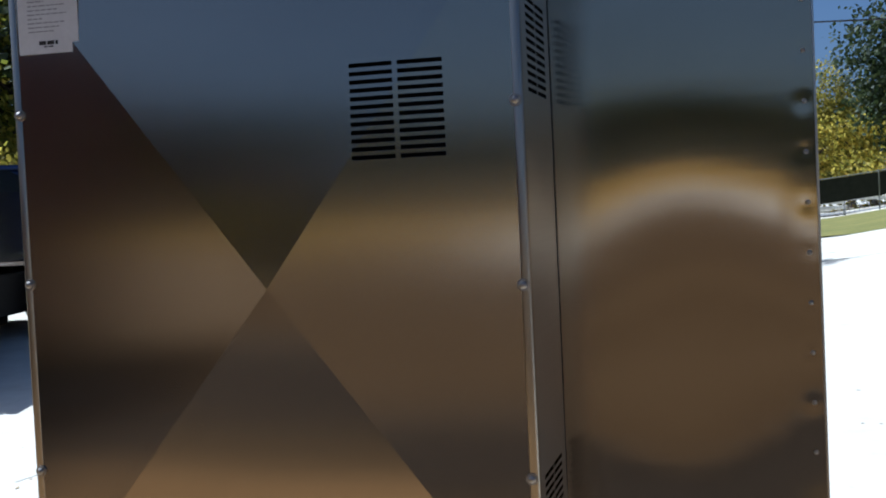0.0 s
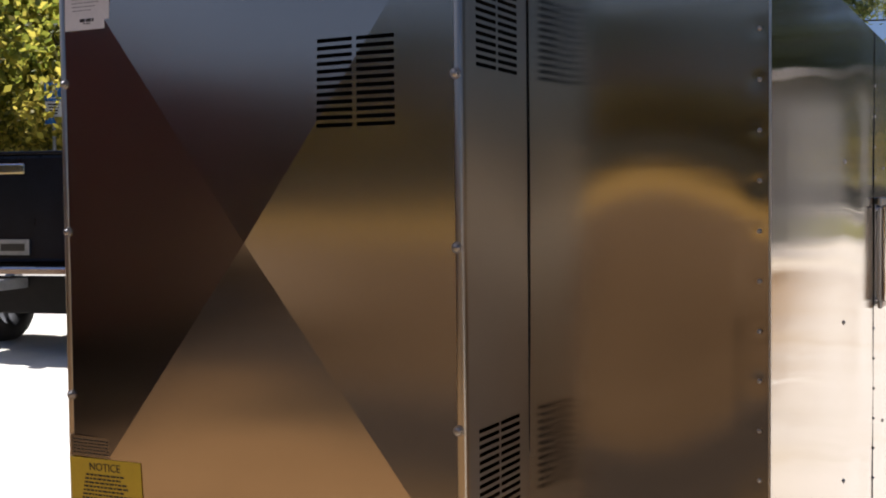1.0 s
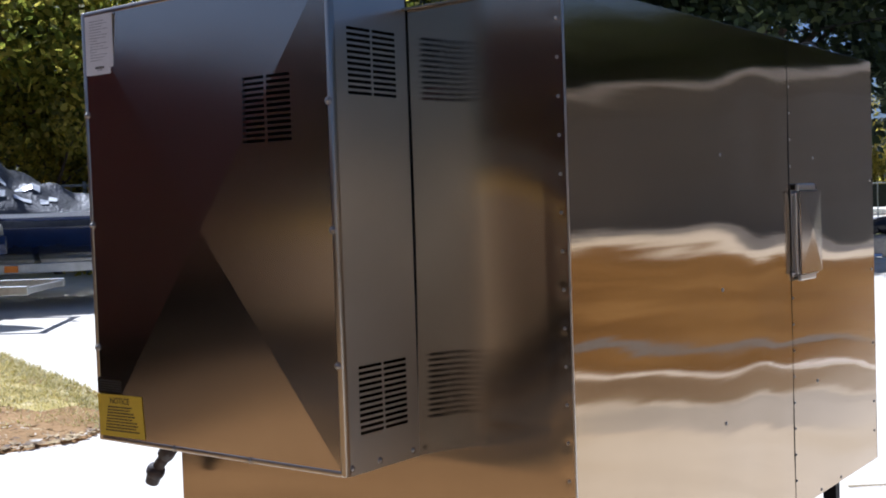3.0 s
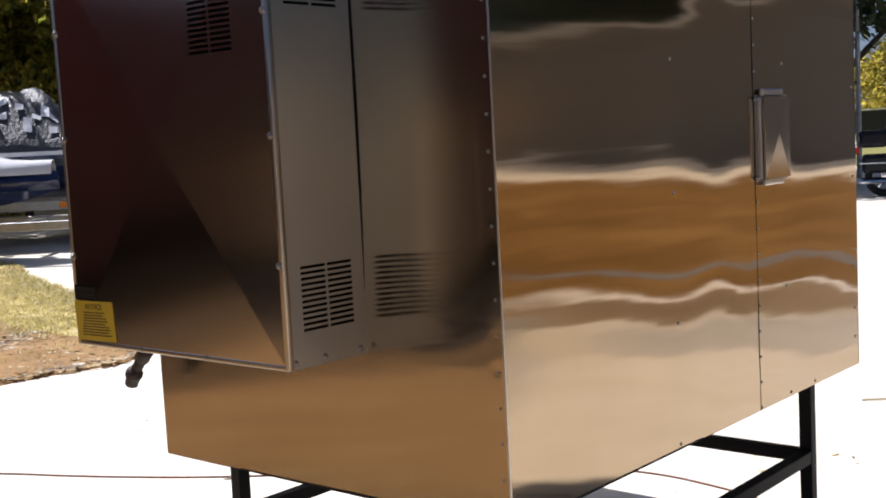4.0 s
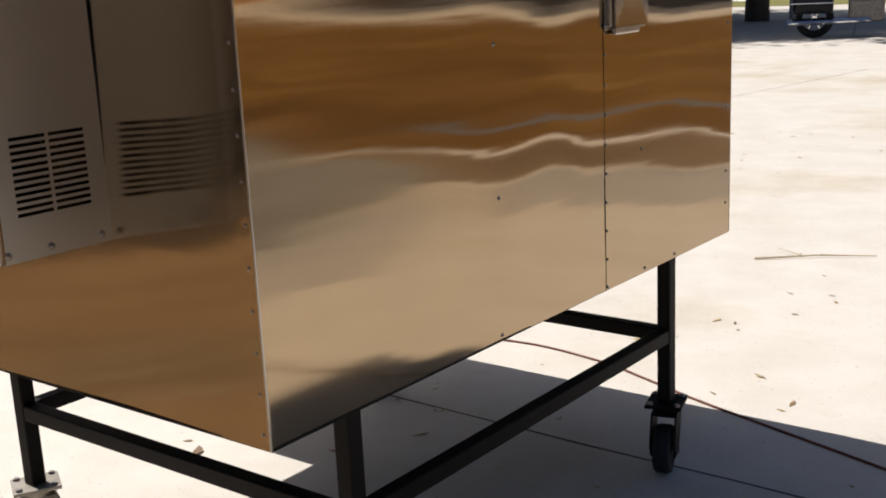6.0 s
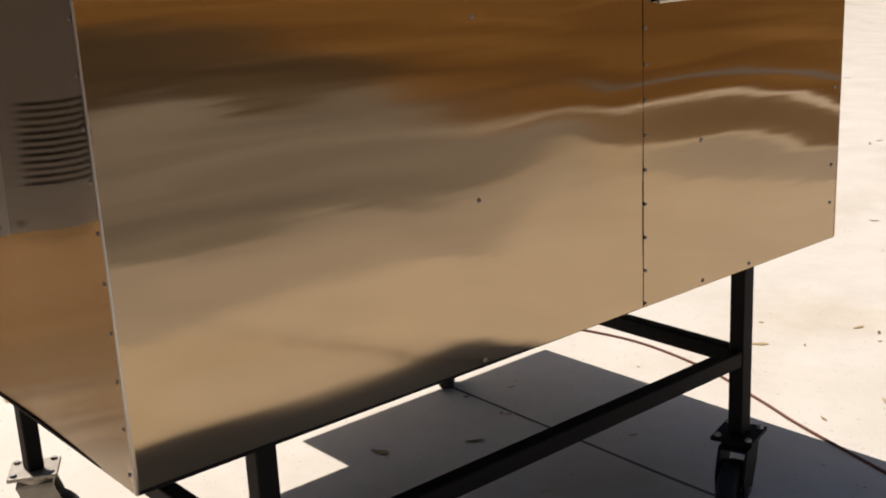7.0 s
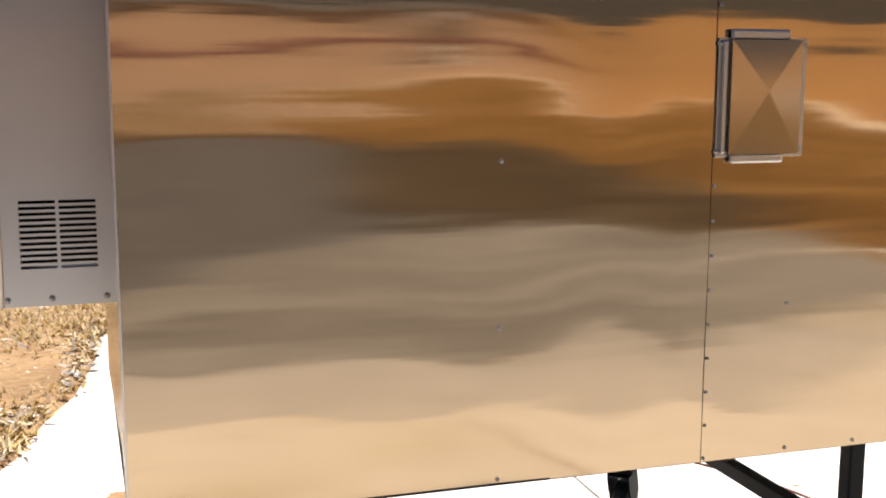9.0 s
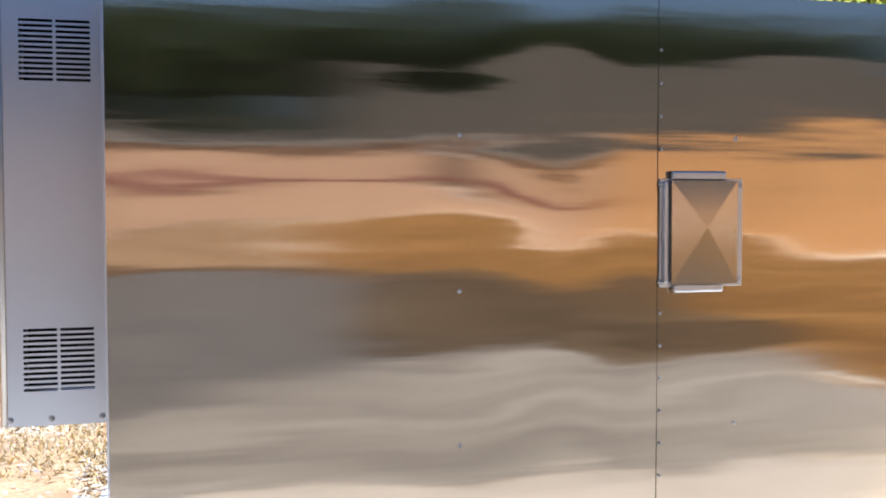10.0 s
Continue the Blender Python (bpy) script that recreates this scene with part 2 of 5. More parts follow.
LEAF_OAK = leaf_material("oak_leaves", [(0, (0.10, 0.13, 0.018)), (0.5, (0.34, 0.35, 0.045)), (1, (0.68, 0.56, 0.09))], 0.7)
LEAF_GOLD = leaf_material("turning_leaves", [(0, (0.11, 0.12, 0.02)), (0.5, (0.44, 0.38, 0.05)), (1, (0.74, 0.58, 0.10))], 0.65)
LEAF_DARK = leaf_material("evergreen_leaves", [(0, (0.018, 0.030, 0.013)), (0.6, (0.045, 0.068, 0.024)), (1, (0.095, 0.115, 0.038))], 0.35)
LEAF_COPPER = leaf_material("copper_leaves", [(0, (0.065, 0.046, 0.038)), (0.6, (0.14, 0.098, 0.076)), (1, (0.21, 0.15, 0.11))], 0.35)
LEAF_PINE = leaf_material("pine_needles", [(0, (0.07, 0.10, 0.024)), (0.6, (0.19, 0.22, 0.05)), (1, (0.36, 0.34, 0.10))], 0.6)
BLADE = leaf_material("grass_blades", [(0, (0.24, 0.21, 0.05)), (0.5, (0.52, 0.44, 0.12)), (1, (0.76, 0.65, 0.34))], 0.4)
GOLD_STRAW = leaf_material("golden_straw", [(0, (0.20, 0.12, 0.03)), (0.5, (0.48, 0.31, 0.075)), (1, (0.68, 0.49, 0.17))], 0.2)
DEAD = leaf_material("dead_leaves", [(0, (0.10, 0.06, 0.028)), (0.4, (0.36, 0.23, 0.09)), (0.8, (0.58, 0.44, 0.21)), (1, (0.76, 0.70, 0.58))], 0.2)


# ---------------- shapes ----------------
def part(name, bm, mat, parent=None, label="", smooth=False):
    """Links a bmesh as one mesh object, under a thing or a part."""
    me = bpy.data.meshes.new(name)
    bm.to_mesh(me)
    bm.free()
    me.materials.append(mat)
    if smooth:
        me.polygons.foreach_set("use_smooth", [True] * len(me.polygons))
    ob = new(name, me)
    if parent is not None:
        ob.parent = parent
    if label:
        ob["label"] = label
    return ob


def share(name, ob, m, parent):
    """Another object on the same mesh."""
    o = new(name, ob.data)
    o.parent = parent
    o.matrix_basis = m
    return o


def box(x0, x1, y0, y1, z0, z1, bevel=0.0, bm=None):
    b = bmesh.new()
    bmesh.ops.create_cube(b, size=1)
    bmesh.ops.scale(b, vec=(x1 - x0, y1 - y0, z1 - z0), verts=b.verts)
    bmesh.ops.translate(b, vec=((x0 + x1) / 2, (y0 + y1) / 2, (z0 + z1) / 2), verts=b.verts)
    if bevel:
        bmesh.ops.bevel(b, geom=b.edges[:], offset=bevel, segments=2, affect="EDGES", profile=0.5)
    return joined(bm, b)


def joined(bm, b):
    if bm is None:
        return b
    me = bpy.data.meshes.new("tmp")
    b.to_mesh(me)
    b.free()
    bm.from_mesh(me)
    bpy.data.meshes.remove(me)
    return bm


def tube(a, c, r0, r1=None, sides=12, bm=None, caps=True):
    a, c = Vector(a), Vector(c)
    way = c - a
    b = bmesh.new()
    bmesh.ops.create_cone(b, cap_ends=caps, segments=sides, radius1=r0, radius2=r0 if r1 is None else r1, depth=way.length)
    m = Matrix.Translation((a + c) / 2) @ way.to_track_quat("Z", "Y").to_matrix().to_4x4()
    bmesh.ops.transform(b, matrix=m, verts=b.verts)
    return joined(bm, b)


def ball(p, r, squash=(1, 1, 1), bm=None, sub=2):
    b = bmesh.new()
    bmesh.ops.create_icosphere(b, subdivisions=sub, radius=r)
    bmesh.ops.scale(b, vec=squash, verts=b.verts)
    bmesh.ops.translate(b, vec=p, verts=b.verts)
    return joined(bm, b)


def lofted(rings, closed=True, bm=None, caps=True):
    """A skin over rings of equally many points."""
    b = bm or bmesh.new()
    rows = [[b.verts.new(p) for p in ring] for ring in rings]
    n = len(rows[0])
    for r, s in zip(rows, rows[1:]):
        for i in range(n if closed else n - 1):
            b.faces.new((r[i], r[(i + 1) % n], s[(i + 1) % n], s[i]))
    if caps and closed:
        b.faces.new(rows[0][::-1])
        b.faces.new(rows[-1])
    bmesh.ops.recalc_face_normals(b, faces=b.faces)
    return b


def empty(name, m, label, category, group="", kind=""):
    e = new(name)
    e.matrix_world = m
    return tagged(e, label, category, group, kind)


LEVEL = 0.075  # height of the concrete under the stand


def rise(x, y):
    """Height of the ground: level round the stand and behind it, rising gently elsewhere."""
    r, a = math.hypot(x + 0.6, y - 1.0), math.degrees(math.atan2(y, x)) % 360
    slope = min(1.0, max(0.0, (86 - a) / 10 if a < 100 else (a - 113) / 12))
    return LEVEL + min(1.6, 0.03 * max(0.0, r - 6.0)) * slope


# ---------------- ground ----------------
def ground_sheet():
    steps = sorted({*(0.75 * i - 18 for i in range(49)), *(4.0 * i - 60 for i in range(31)), -1500, -400, -150, -100, -80, 80, 100, 150, 400, 1500})
    n = len(steps)
    verts = [(x, y, rise(x, y)) for y in steps for x in steps]
    faces = [(j * n + i, j * n + i + 1, (j + 1) * n + i + 1, (j + 1) * n + i) for j in range(n - 1) for i in range(n - 1)]
    me = bpy.data.meshes.new("ground")
    me.from_pydata(verts, [], faces)
    me.materials.append(CONCRETE)
    me.polygons.foreach_set("use_smooth", [True] * len(me.polygons))
    return tagged(new("ground", me), "pale sunlit concrete lot with faint stains and specks", "ground", kind="structure")


ground = ground_sheet()


def patch(name, outline, lift, mat, label, step=0.5, wobble=0.0):
    """A sheet of ground over an outline, draped on the slope, with a worn edge."""
    b = bmesh.new()
    pts = []
    for (x0, y0), (x1, y1) in zip(outline, outline[1:] + outline[:1]):
        k = max(1, int(math.hypot(x1 - x0, y1 - y0) / step))
        for i in range(k):
            x, y = x0 + (x1 - x0) * i / k, y0 + (y1 - y0) * i / k
            w = noise.noise_vector((x * 1.7, y * 1.7, 3.1)) * wobble
            pts.append((x + w.x, y + w.y))
    n = len(pts)
    xs, ys = [p[0] for p in pts], [p[1] for p in pts]
    gap = max(step, (max(xs) - min(xs)) / 60)
    grid = [(x, y) for x in np.arange(min(xs), max(xs), gap) for y in np.arange(min(ys), max(ys), gap)]
    co = [Vector(p) for p in pts + [g for g in grid if min(abs(g[0] - p[0]) + abs(g[1] - p[1]) for p in pts) > gap * 0.4]]
    flat, _, tris, *_ = geometry.delaunay_2d_cdt(co, [(k, (k + 1) % n) for k in range(n)], [], 1, 1e-5)
    made = [b.verts.new((p.x, p.y, 0)) for p in flat]
    for t in tris:
        b.faces.new([made[k] for k in t])
    for v in b.verts:
        inner = -0.012 if v.is_boundary else 0.02 + 0.02 * noise.noise((v.co.x, v.co.y, 0))
        v.co.z = rise(v.co.x, v.co.y) + lift + inner
    bmesh.ops.recalc_face_normals(b, faces=b.faces)
    if sum(f.normal.z for f in b.faces) < 0:
        bmesh.ops.reverse_faces(b, faces=b.faces)
    ob = part(name, b, mat, smooth=True)
    return tagged(ob, label, name.split("_")[0], kind="structure")


BED = [(2.6, -6.7), (2.4, -2.2), (1.6, -0.9), (-0.4, -0.67), (-2.18, -0.45), (-2.98, -0.27), (-3.84, -0.03), (-4.55, 0.02), (-5.2, 0.25), (-5.7, 1.1), (-5.95, 2.0), (-5.77, 2.85), (-6.1, 3.4), (-7.4, 4.1), (-8.6, 4.45), (-9.8, 4.8), (-11.2, 5.2), (-12.4, 5.7), (-13.6, 5.4), (-14.6, 3.0), (-16, -1.0), (-16, -6.7)]
patch("soil_bed", BED, 0.012, SOIL, "brown soil bed strewn with straw and dead leaves", 0.3, 0.10)
patch("lawn_bed", [(-7.0, 3.1), (-6.4, 3.4), (-7.5, 4.0), (-8.6, 4.35), (-9.8, 4.7), (-11.2, 5.1), (-12.4, 5.6), (-13.2, 5.2), (-11.0, 3.8), (-8.5, 3.1)], 0.017, BED_GRASS, "thin yellow-green grass with straw on the soil bed", 0.3, 0.25)
patch("lawn_verge", [(-60, 32), (3.2, 37.6), (14, 38.5), (14, 61.6), (-60, 61.6)], 0.02, LAWN, "strip of sunlit yellow-green grass verge", 2.0)
patch("path_strip", [(-60, 38.4), (14, 41.2), (14, 42.7), (-60, 39.9)], 0.05, WHITE_KERB, "pale concrete path along the grass verge", 2.0)
patch("road_far", [(-60, 64.5), (60, 64.5), (60, 71), (-60, 71)], 0.02, ROADWAY, "pale road behind the fence", 3.0)
KERB = [(6.6, 3.9), (5.3, 5.4), (4.45, 6.35), (3.45, 7.1), (2.45, 7.85), (1.85, 8.15)]
patch("soil_sandy", [(4.0, -5.0), (3.7, 0.5), (3.4, 3.2), (3.6, 4.6), (4.0, 5.7), (4.95, 5.05), (5.8, 5.9), (7.2, 6.4), (8.2, 6.4), (9.6, 5.3), (10.2, 4.2), (8.6, 3.0), (6.9, 1.4), (5.6, 0.0), (5.3, -5.0)], 0.03, SAND, "trodden grey sandy strip beside the concrete", 0.6, 0.15)
patch("soil_dusty", [(2.9, -5.0), (2.7, 0.5), (2.5, 3.0), (3.0, 4.4), (3.55, 4.7), (3.45, 3.2), (3.8, 0.5), (4.1, -5.0)], 0.014, DUST, "pale dust blown over the edge of the concrete", 0.4, 0.35)
patch("asphalt_drive", [(5.2, -14.0), (5.0, -5.0), (5.3, 0.0), (6.6, 1.5), (8.4, 3.2), (10.0, 4.7), (16.2, 4.6), (15.4, -14)], 0.022, DARK_ASPHALT, "worn grey asphalt drive beside the lot", 1.0)
patch("soil_verge", [(16.2, 4.4), (15.4, -14), (18.4, -14), (18.6, 4.2)], 0.03, DARK_BROWN, "dark leaf mould along the drive", 1.0, 0.2)
patch("soil_straw", KERB + [(2.4, 12), (3.5, 19.6), (26, 19.6), (26, 3.7)], 0.014, STRAW, "ground covered with orange pine straw", 1.0)
patch("soil_brown", [(9.0, 2.5), (7.8, 3.9), (6.8, 5.2), (7.3, 6.7), (12.5, 7.6), (15.6, 6.2), (16.0, 4.1), (12.0, 3.2)], 0.055, MULCH_OCHRE, "dull brown leaf litter beside the drive", 1.0, 0.3)
patch("soil_yard", [(18.0, -14), (18.3, 3.6), (26.6, 3.6), (26.6, -14)], 0.012, YARD, "peach-coloured gravel yard before the building", 2.0)
patch("gravel_path", [(5.4, 7.1), (4.1, 7.9), (2.9, 8.75), (2.3, 9.0), (2.35, 9.35), (3.1, 9.1), (4.3, 8.3), (5.6, 7.4)], 0.05, GRAVEL, "narrow grey gravel path through the pine straw", 0.5)
patch("gravel_apron", [(3.9, 22.2), (24, 22.2), (24, 25.6), (4.6, 25.6)], 0.02, GRAVEL, "pale gravel apron before a shed", 2.0)
# mulch coloured dark enough to include the shade of the trees
patch("soil_mulch", [(-6.4, -5.2), (-7.0, -7.4), (-10.5, -9.6), (-16.0, -14.0), (-22.0, -20.0), (-32, -20.0), (-18, -4.8), (-9.0, -4.9)], 0.05, MULCH, "dark mulch with tree shade put into its colour", 1.5)
# added dark patch that makes the burner housing reflect darker ground
patch("soil_dark", [(-4.2, -2.1), (-4.5, -4.6), (-6.5, -5.0), (-8.0, -4.4), (-8.0, -1.4), (-6.0, -1.6)], 0.04, DARK_BROWN, "dark brown patch added to the bed for the reflections", 0.5, 0.2)
patch("soil_front", [(-6.2, -7.2), (-10.5, -9.9), (-16.0, -14.2), (-22.0, -20.2), (-26, -27), (16, -27), (9.4, -7.4), (-1.5, -7.0), (-4.4, -7.0)], 0.02, FRONT_DIRT, "dull brown packed dirt beyond the lane", 2.0)
patch("soil_tan", [(-8.4, -9.2), (-10.6, -10.2), (-16.0, -14.6), (-24.0, -22.6), (-26, -27), (-16.5, -27), (-9.5, -17.0), (-6.6, -11.0)], 0.06, GREY_DIRT, "sunlit tan dirt beside the dark mulch", 1.5, 0.3)
patch("soil_damp", [(-2.2, -13.6), (-2.6, -19.4), (13.0, -19.6), (11.0, -13.4)], 0.06, DARK_BROWN, "dark brown strip across the dirt", 1.0, 0.3)
patch("gravel_lot", [(-2.4, -21.4), (-3.4, -30.0), (19.0, -30.0), (14.0, -21.4)], 0.08, WHITE_KERB, "pale concrete pad beyond the dirt", 2.0)
patch("soil_shade", [(-22.0, -20.3), (-29, -27), (-38, -36), (-54, -36), (-32, -20.3)], 0.03, DARK_BROWN, "brown leaf mould under the copper trees", 2.0)
patch("soil_light", [(-26, -27.2), (-36, -36), (20, -36), (16, -27.2)], 0.02, GOLD_GRASS, "strip of sunlit golden grass", 2.0)
patch("lawn_golden", [(-32, -36.2), (-50, -70), (30, -70), (20, -36.2)], 0.02, GOLD_GRASS, "dry golden grass before the far trees", 3.0)
patch("soil_edge", [(-4.3, -3.9), (-4.3, -4.75), (8.4, -5.0), (8.2, -4.0), (2.4, -3.8)], 0.04, MULCH_OCHRE, "brown leaf litter along the lane", 0.6, 0.1)
patch("asphalt_lane", [(-6.3, -4.9), (-3.0, -4.6), (-1.0, -4.7), (4.0, -4.8), (8.5, -5.2), (8.9, -7.3), (4.0, -7.0), (-1.5, -6.8), (-4.2, -6.8), (-6.3, -7.2)], 0.05, LANE, "dark asphalt lane across the lot", 0.8)


def kerb(points, mat, label):
    b = bmesh.new()
    for (x0, y0), (x1, y1) in zip(points, points[1:]):
        k = math.hypot(x1 - x0, y1 - y0)
        c = box(0, k, -0.04, 0.04, -0.02, 0.026, 0.008)
        m = Matrix.Translation((x0, y0, (rise(x0, y0) + rise(x1, y1)) / 2)) @ pose(0, 0, 0, 0, 0, math.degrees(math.atan2(y1 - y0, x1 - x0)))
        bmesh.ops.transform(c, matrix=m, verts=c.verts)
        joined(b, c)
    return tagged(part("kerb", b, mat), label, "kerb", kind="structure")


kerb(KERB[2:], WHITE_KERB, "low white painted concrete kerb")
kerb(KERB[:3], TRACK, "low unpainted weathered concrete kerb")
patch("soil_tawny", [(5.15, 5.35), (4.35, 6.25), (3.37, 7.0), (2.38, 7.75), (1.78, 8.05), (1.7, 7.2), (2.3, 6.4), (3.1, 5.75), (3.75, 5.2), (4.4, 5.0)], 0.02, GREY_DIRT, "tawny dirt before the kerb", 0.5, 0.05)
patch("soil_pale", [(2.7, 4.6), (1.4, 5.8), (1.5, 7.2), (1.7, 6.9), (2.6, 5.9), (3.1, 5.6), (3.2, 5.2)], 0.012, DUST, "pale dusty ground before the kerb", 0.5, 0.05)
for x0, w in ((3.9, 0.16), (4.75, 0.14), (5.7, 0.08)):
    run = [(x0 + 0.12 * math.sin(0.9 * k + x0) - 0.14 * k, -4.5 + 1.0 * k) for k in range(9)]
    patch("track", run + [(x + w, y) for x, y in run[::-1]], 0.034, TRACK, "pale worn tyre track in the sandy strip", 0.5, 0.03)



def slab_joint(x0, y0, x1, y1, width=0.008):
    """A tooled joint in the concrete, filled with dirt."""
    b = bmesh.new()
    a, c = Vector((x0, y0, 0)), Vector((x1, y1, 0))
    n = max(2, int((c - a).length / 0.25))
    side = Vector((-(c - a).y, (c - a).x, 0)).normalized()
    rows = []
    for i in range(n + 1):
        p = a.lerp(c, i / n) + side * 0.012 * noise.noise((x0 + i * 0.4, y0, 5.0))
        w = width * (0.7 + 0.5 * noise.noise((i * 0.7, x0, 8.0)))
        z = rise(p.x, p.y)
        rows.append([b.verts.new((p.x + side.x * o, p.y + side.y * o, z + q)) for o, q in ((-w, 0.0008), (0, 0.0022), (w, 0.0008))])
    for r, q in zip(rows, rows[1:]):
        for k in range(2):
            b.faces.new((r[k], r[k + 1], q[k + 1], q[k]))
    bmesh.ops.recalc_face_normals(b, faces=b.faces)
    return tagged(part("slab_joint", b, JOINT, smooth=True), "thin dirt-filled joint in the concrete slab", "joint", kind="structure")


JOINTS = [(-3.6, 1.72, 2.2, 1.63), (-4.75, 4.5, -3.5, 14.5)]
for line in JOINTS:
    slab_joint(*line)

# ---------------- smoker oven ----------------
W, L, ZB, ZT = 1.219, 2.000, 0.752, 2.099
SEAM = 1.219
HX0, HX1, HD, HZ0, HZ1 = -1.247, -0.413, 0.235, 1.103, 2.170
oven = empty("smoker_oven", pose(-W / 2, L / 2, 0), "large brushed stainless steel smoker oven on a black caster stand", "smoker oven")
BACK = Matrix.Translation((W / 2, -L / 2, 0))


def owned(name, bm, mat, label="", smooth=False, parent=None):
    """A part of the oven, given in world measures."""
    if parent is None:
        bmesh.ops.transform(bm, matrix=BACK, verts=bm.verts)
    return part(name, bm, mat, parent or oven, label, smooth)


def wave_side(y, z):
    """Long waves pulled into the sheet by its screwed seam, growing towards it, with the foot curled in."""
    v = (z - ZB) / (ZT - ZB)
    hold = min(1, 9 * (1 - v), 8 * max(0, y) + 0.02)
    crest = 0.3 * math.exp(-((y - SEAM) / (0.06 if y < SEAM else 0.12)) ** 2)
    if y < SEAM:
        crest += 0.85 * math.exp(-((y - 0.985) / 0.12) ** 2) - 0.5 * math.exp(-((y - 0.70) / 0.15) ** 2)
    else:
        crest += 0.9 * math.sin(math.pi * (y - SEAM) / 0.785)
    d = 0.0018 * crest * math.sin(2 * math.pi * (1.7 * v - 0.527))
    d += 0.0004 * math.sin(2 * math.pi * (v * 3.1 + 0.25 * y)) * (0.4 + 0.6 * crest)
    d += 0.0009 * noise.noise((y * 1.3, z * 2.2, 4.0)) + 0.0005 * noise.noise((y * 2.2, z * 6.0, 9.0)) + 0.0003 * noise.noise((y * 2.2, z * 14.0, 2.0)) + 0.00006 * noise.noise((y * 1.6, z * 34.0, 7.0))
    near = min(1.0, max(0.0, (0.98 - y) / 0.25))
    reach = 0.08 + 0.075 * near
    curl = max(0.0, 1 - v / reach) ** 2 * (0.75 + 0.6 * noise.noise((y * 2.6, 3.0, 6.0))) * (0.5 + 1.7 * near if y < SEAM - 0.01 else 0.25)
    return d * hold - 0.0022 * curl


def wave_end(x, z):
    hold = min(1.0, max(0.0, -x / 0.06)) * min(1.0, max(0.0, (z - 1.1) / 0.1))
    d = -0.0078 * hold * math.exp(-((x + 0.2) / 0.17) ** 2 - ((z - 1.47) / 0.27) ** 2)
    rise = min(1.0, max(0.0, (z - ZB) / 1.0))
    bow = min(1.0, max(0.0, -x / 0.424)) ** 0.8 * min(1.0, max(0.0, (x + W) / 0.75)) * (0.4 + 0.6 * rise * rise * (3 - 2 * rise))
    d -= 0.018 * bow
    k = round((z - ZB - 0.03) / 0.078)
    near = ((x + 0.019) ** 2 + (z - ZB - 0.03 - 0.078 * k + 0.004 * math.sin(9 * k)) ** 2) / 0.013 ** 2
    d -= 0.0004 * (0.6 + 0.4 * math.sin(5 * k)) * math.exp(-near)
    return d + 0.0008 * noise.noise((x * 2.1, z * 2.4, 1.0))


def side_point(u, v):
    z = ZB + v * (ZT - ZB)
    y = u * (SEAM - 0.0003)
    return (wave_side(y, z), y, z)


def end_point(u, v):
    x, z = -W * (1 - u) ** 1.5, ZB + v * (ZT - ZB)
    return (x, -0.001 - wave_end(x, z), z)


def sheet(n_u, n_v, place, back):
    """A curved panel of n_u by n_v pieces: place(u, v) -> point; its rim turns back along the given way."""
    b = bmesh.new()
    rows = [[b.verts.new(place(i / n_u, j / n_v)) for i in range(n_u + 1)] for j in range(n_v + 1)]
    for j in range(n_v):
        for i in range(n_u):
            b.faces.new((rows[j][i], rows[j][i + 1], rows[j + 1][i + 1], rows[j + 1][i])).smooth = True
    rim = rows[0] + [r[-1] for r in rows[1:]] + rows[-1][-2::-1] + [r[0] for r in rows[-2:0:-1]]
    rim = [b.verts.new(v.co) for v in rim]
    low = [b.verts.new(v.co + Vector(back)) for v in rim]
    for k in range(len(rim)):
        q = (k + 1) % len(rim)
        b.faces.new((rim[q], rim[k], low[k], low[q]))
    return b


owned("core", box(-W + 0.006, -0.006, 0.06, L - 0.006, ZB + 0.004, ZT - 0.006), DARK_HOLE, "near-black inner shell standing for the unlit inside")
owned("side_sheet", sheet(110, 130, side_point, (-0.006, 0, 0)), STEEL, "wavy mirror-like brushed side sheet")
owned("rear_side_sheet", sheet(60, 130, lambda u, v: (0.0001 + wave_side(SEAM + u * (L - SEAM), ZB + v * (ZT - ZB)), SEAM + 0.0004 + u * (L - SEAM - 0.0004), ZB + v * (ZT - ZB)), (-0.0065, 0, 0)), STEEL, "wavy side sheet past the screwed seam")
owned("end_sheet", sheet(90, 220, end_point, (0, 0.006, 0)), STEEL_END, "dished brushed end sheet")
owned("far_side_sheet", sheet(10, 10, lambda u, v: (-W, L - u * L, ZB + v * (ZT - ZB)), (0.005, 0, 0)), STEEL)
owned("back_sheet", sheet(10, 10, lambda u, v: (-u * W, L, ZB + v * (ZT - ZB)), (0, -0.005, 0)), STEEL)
owned("top_sheet", box(-W, 0, 0, L, ZT - 0.004, ZT + 0.002, 0.001), STEEL)
# underside coloured black to cut bounce light and darken the shade under the oven
owned("bottom_sheet", box(-W + 0.002, -0.002, 0.002, L - 0.002, ZB - 0.002, ZB + 0.003), FRAME_STEEL, "blackened underside that deepens the shade below")
# three unseen blocks added to widen the oven's shadow on the ground
owned("far_side_box", box(-W - 0.25, -W - 0.003, 0.30, L + 0.18, ZB + 0.002, 2.0, 0.006), STEEL_SATIN, "unseen stainless box added on the far side for its shadow")
owned("rear_box", box(-W, -0.14, L + 0.003, L + 0.18, ZB + 0.002, 2.0, 0.006), STEEL_SATIN, "unseen stainless box added at the rear for its shadow")
owned("far_side_ledge", box(-W - 0.50, -W - 0.253, 1.10, L + 0.18, ZB + 0.005, ZB + 0.045, 0.006), STEEL_SATIN, "unseen ledge added on the far side for its shadow")
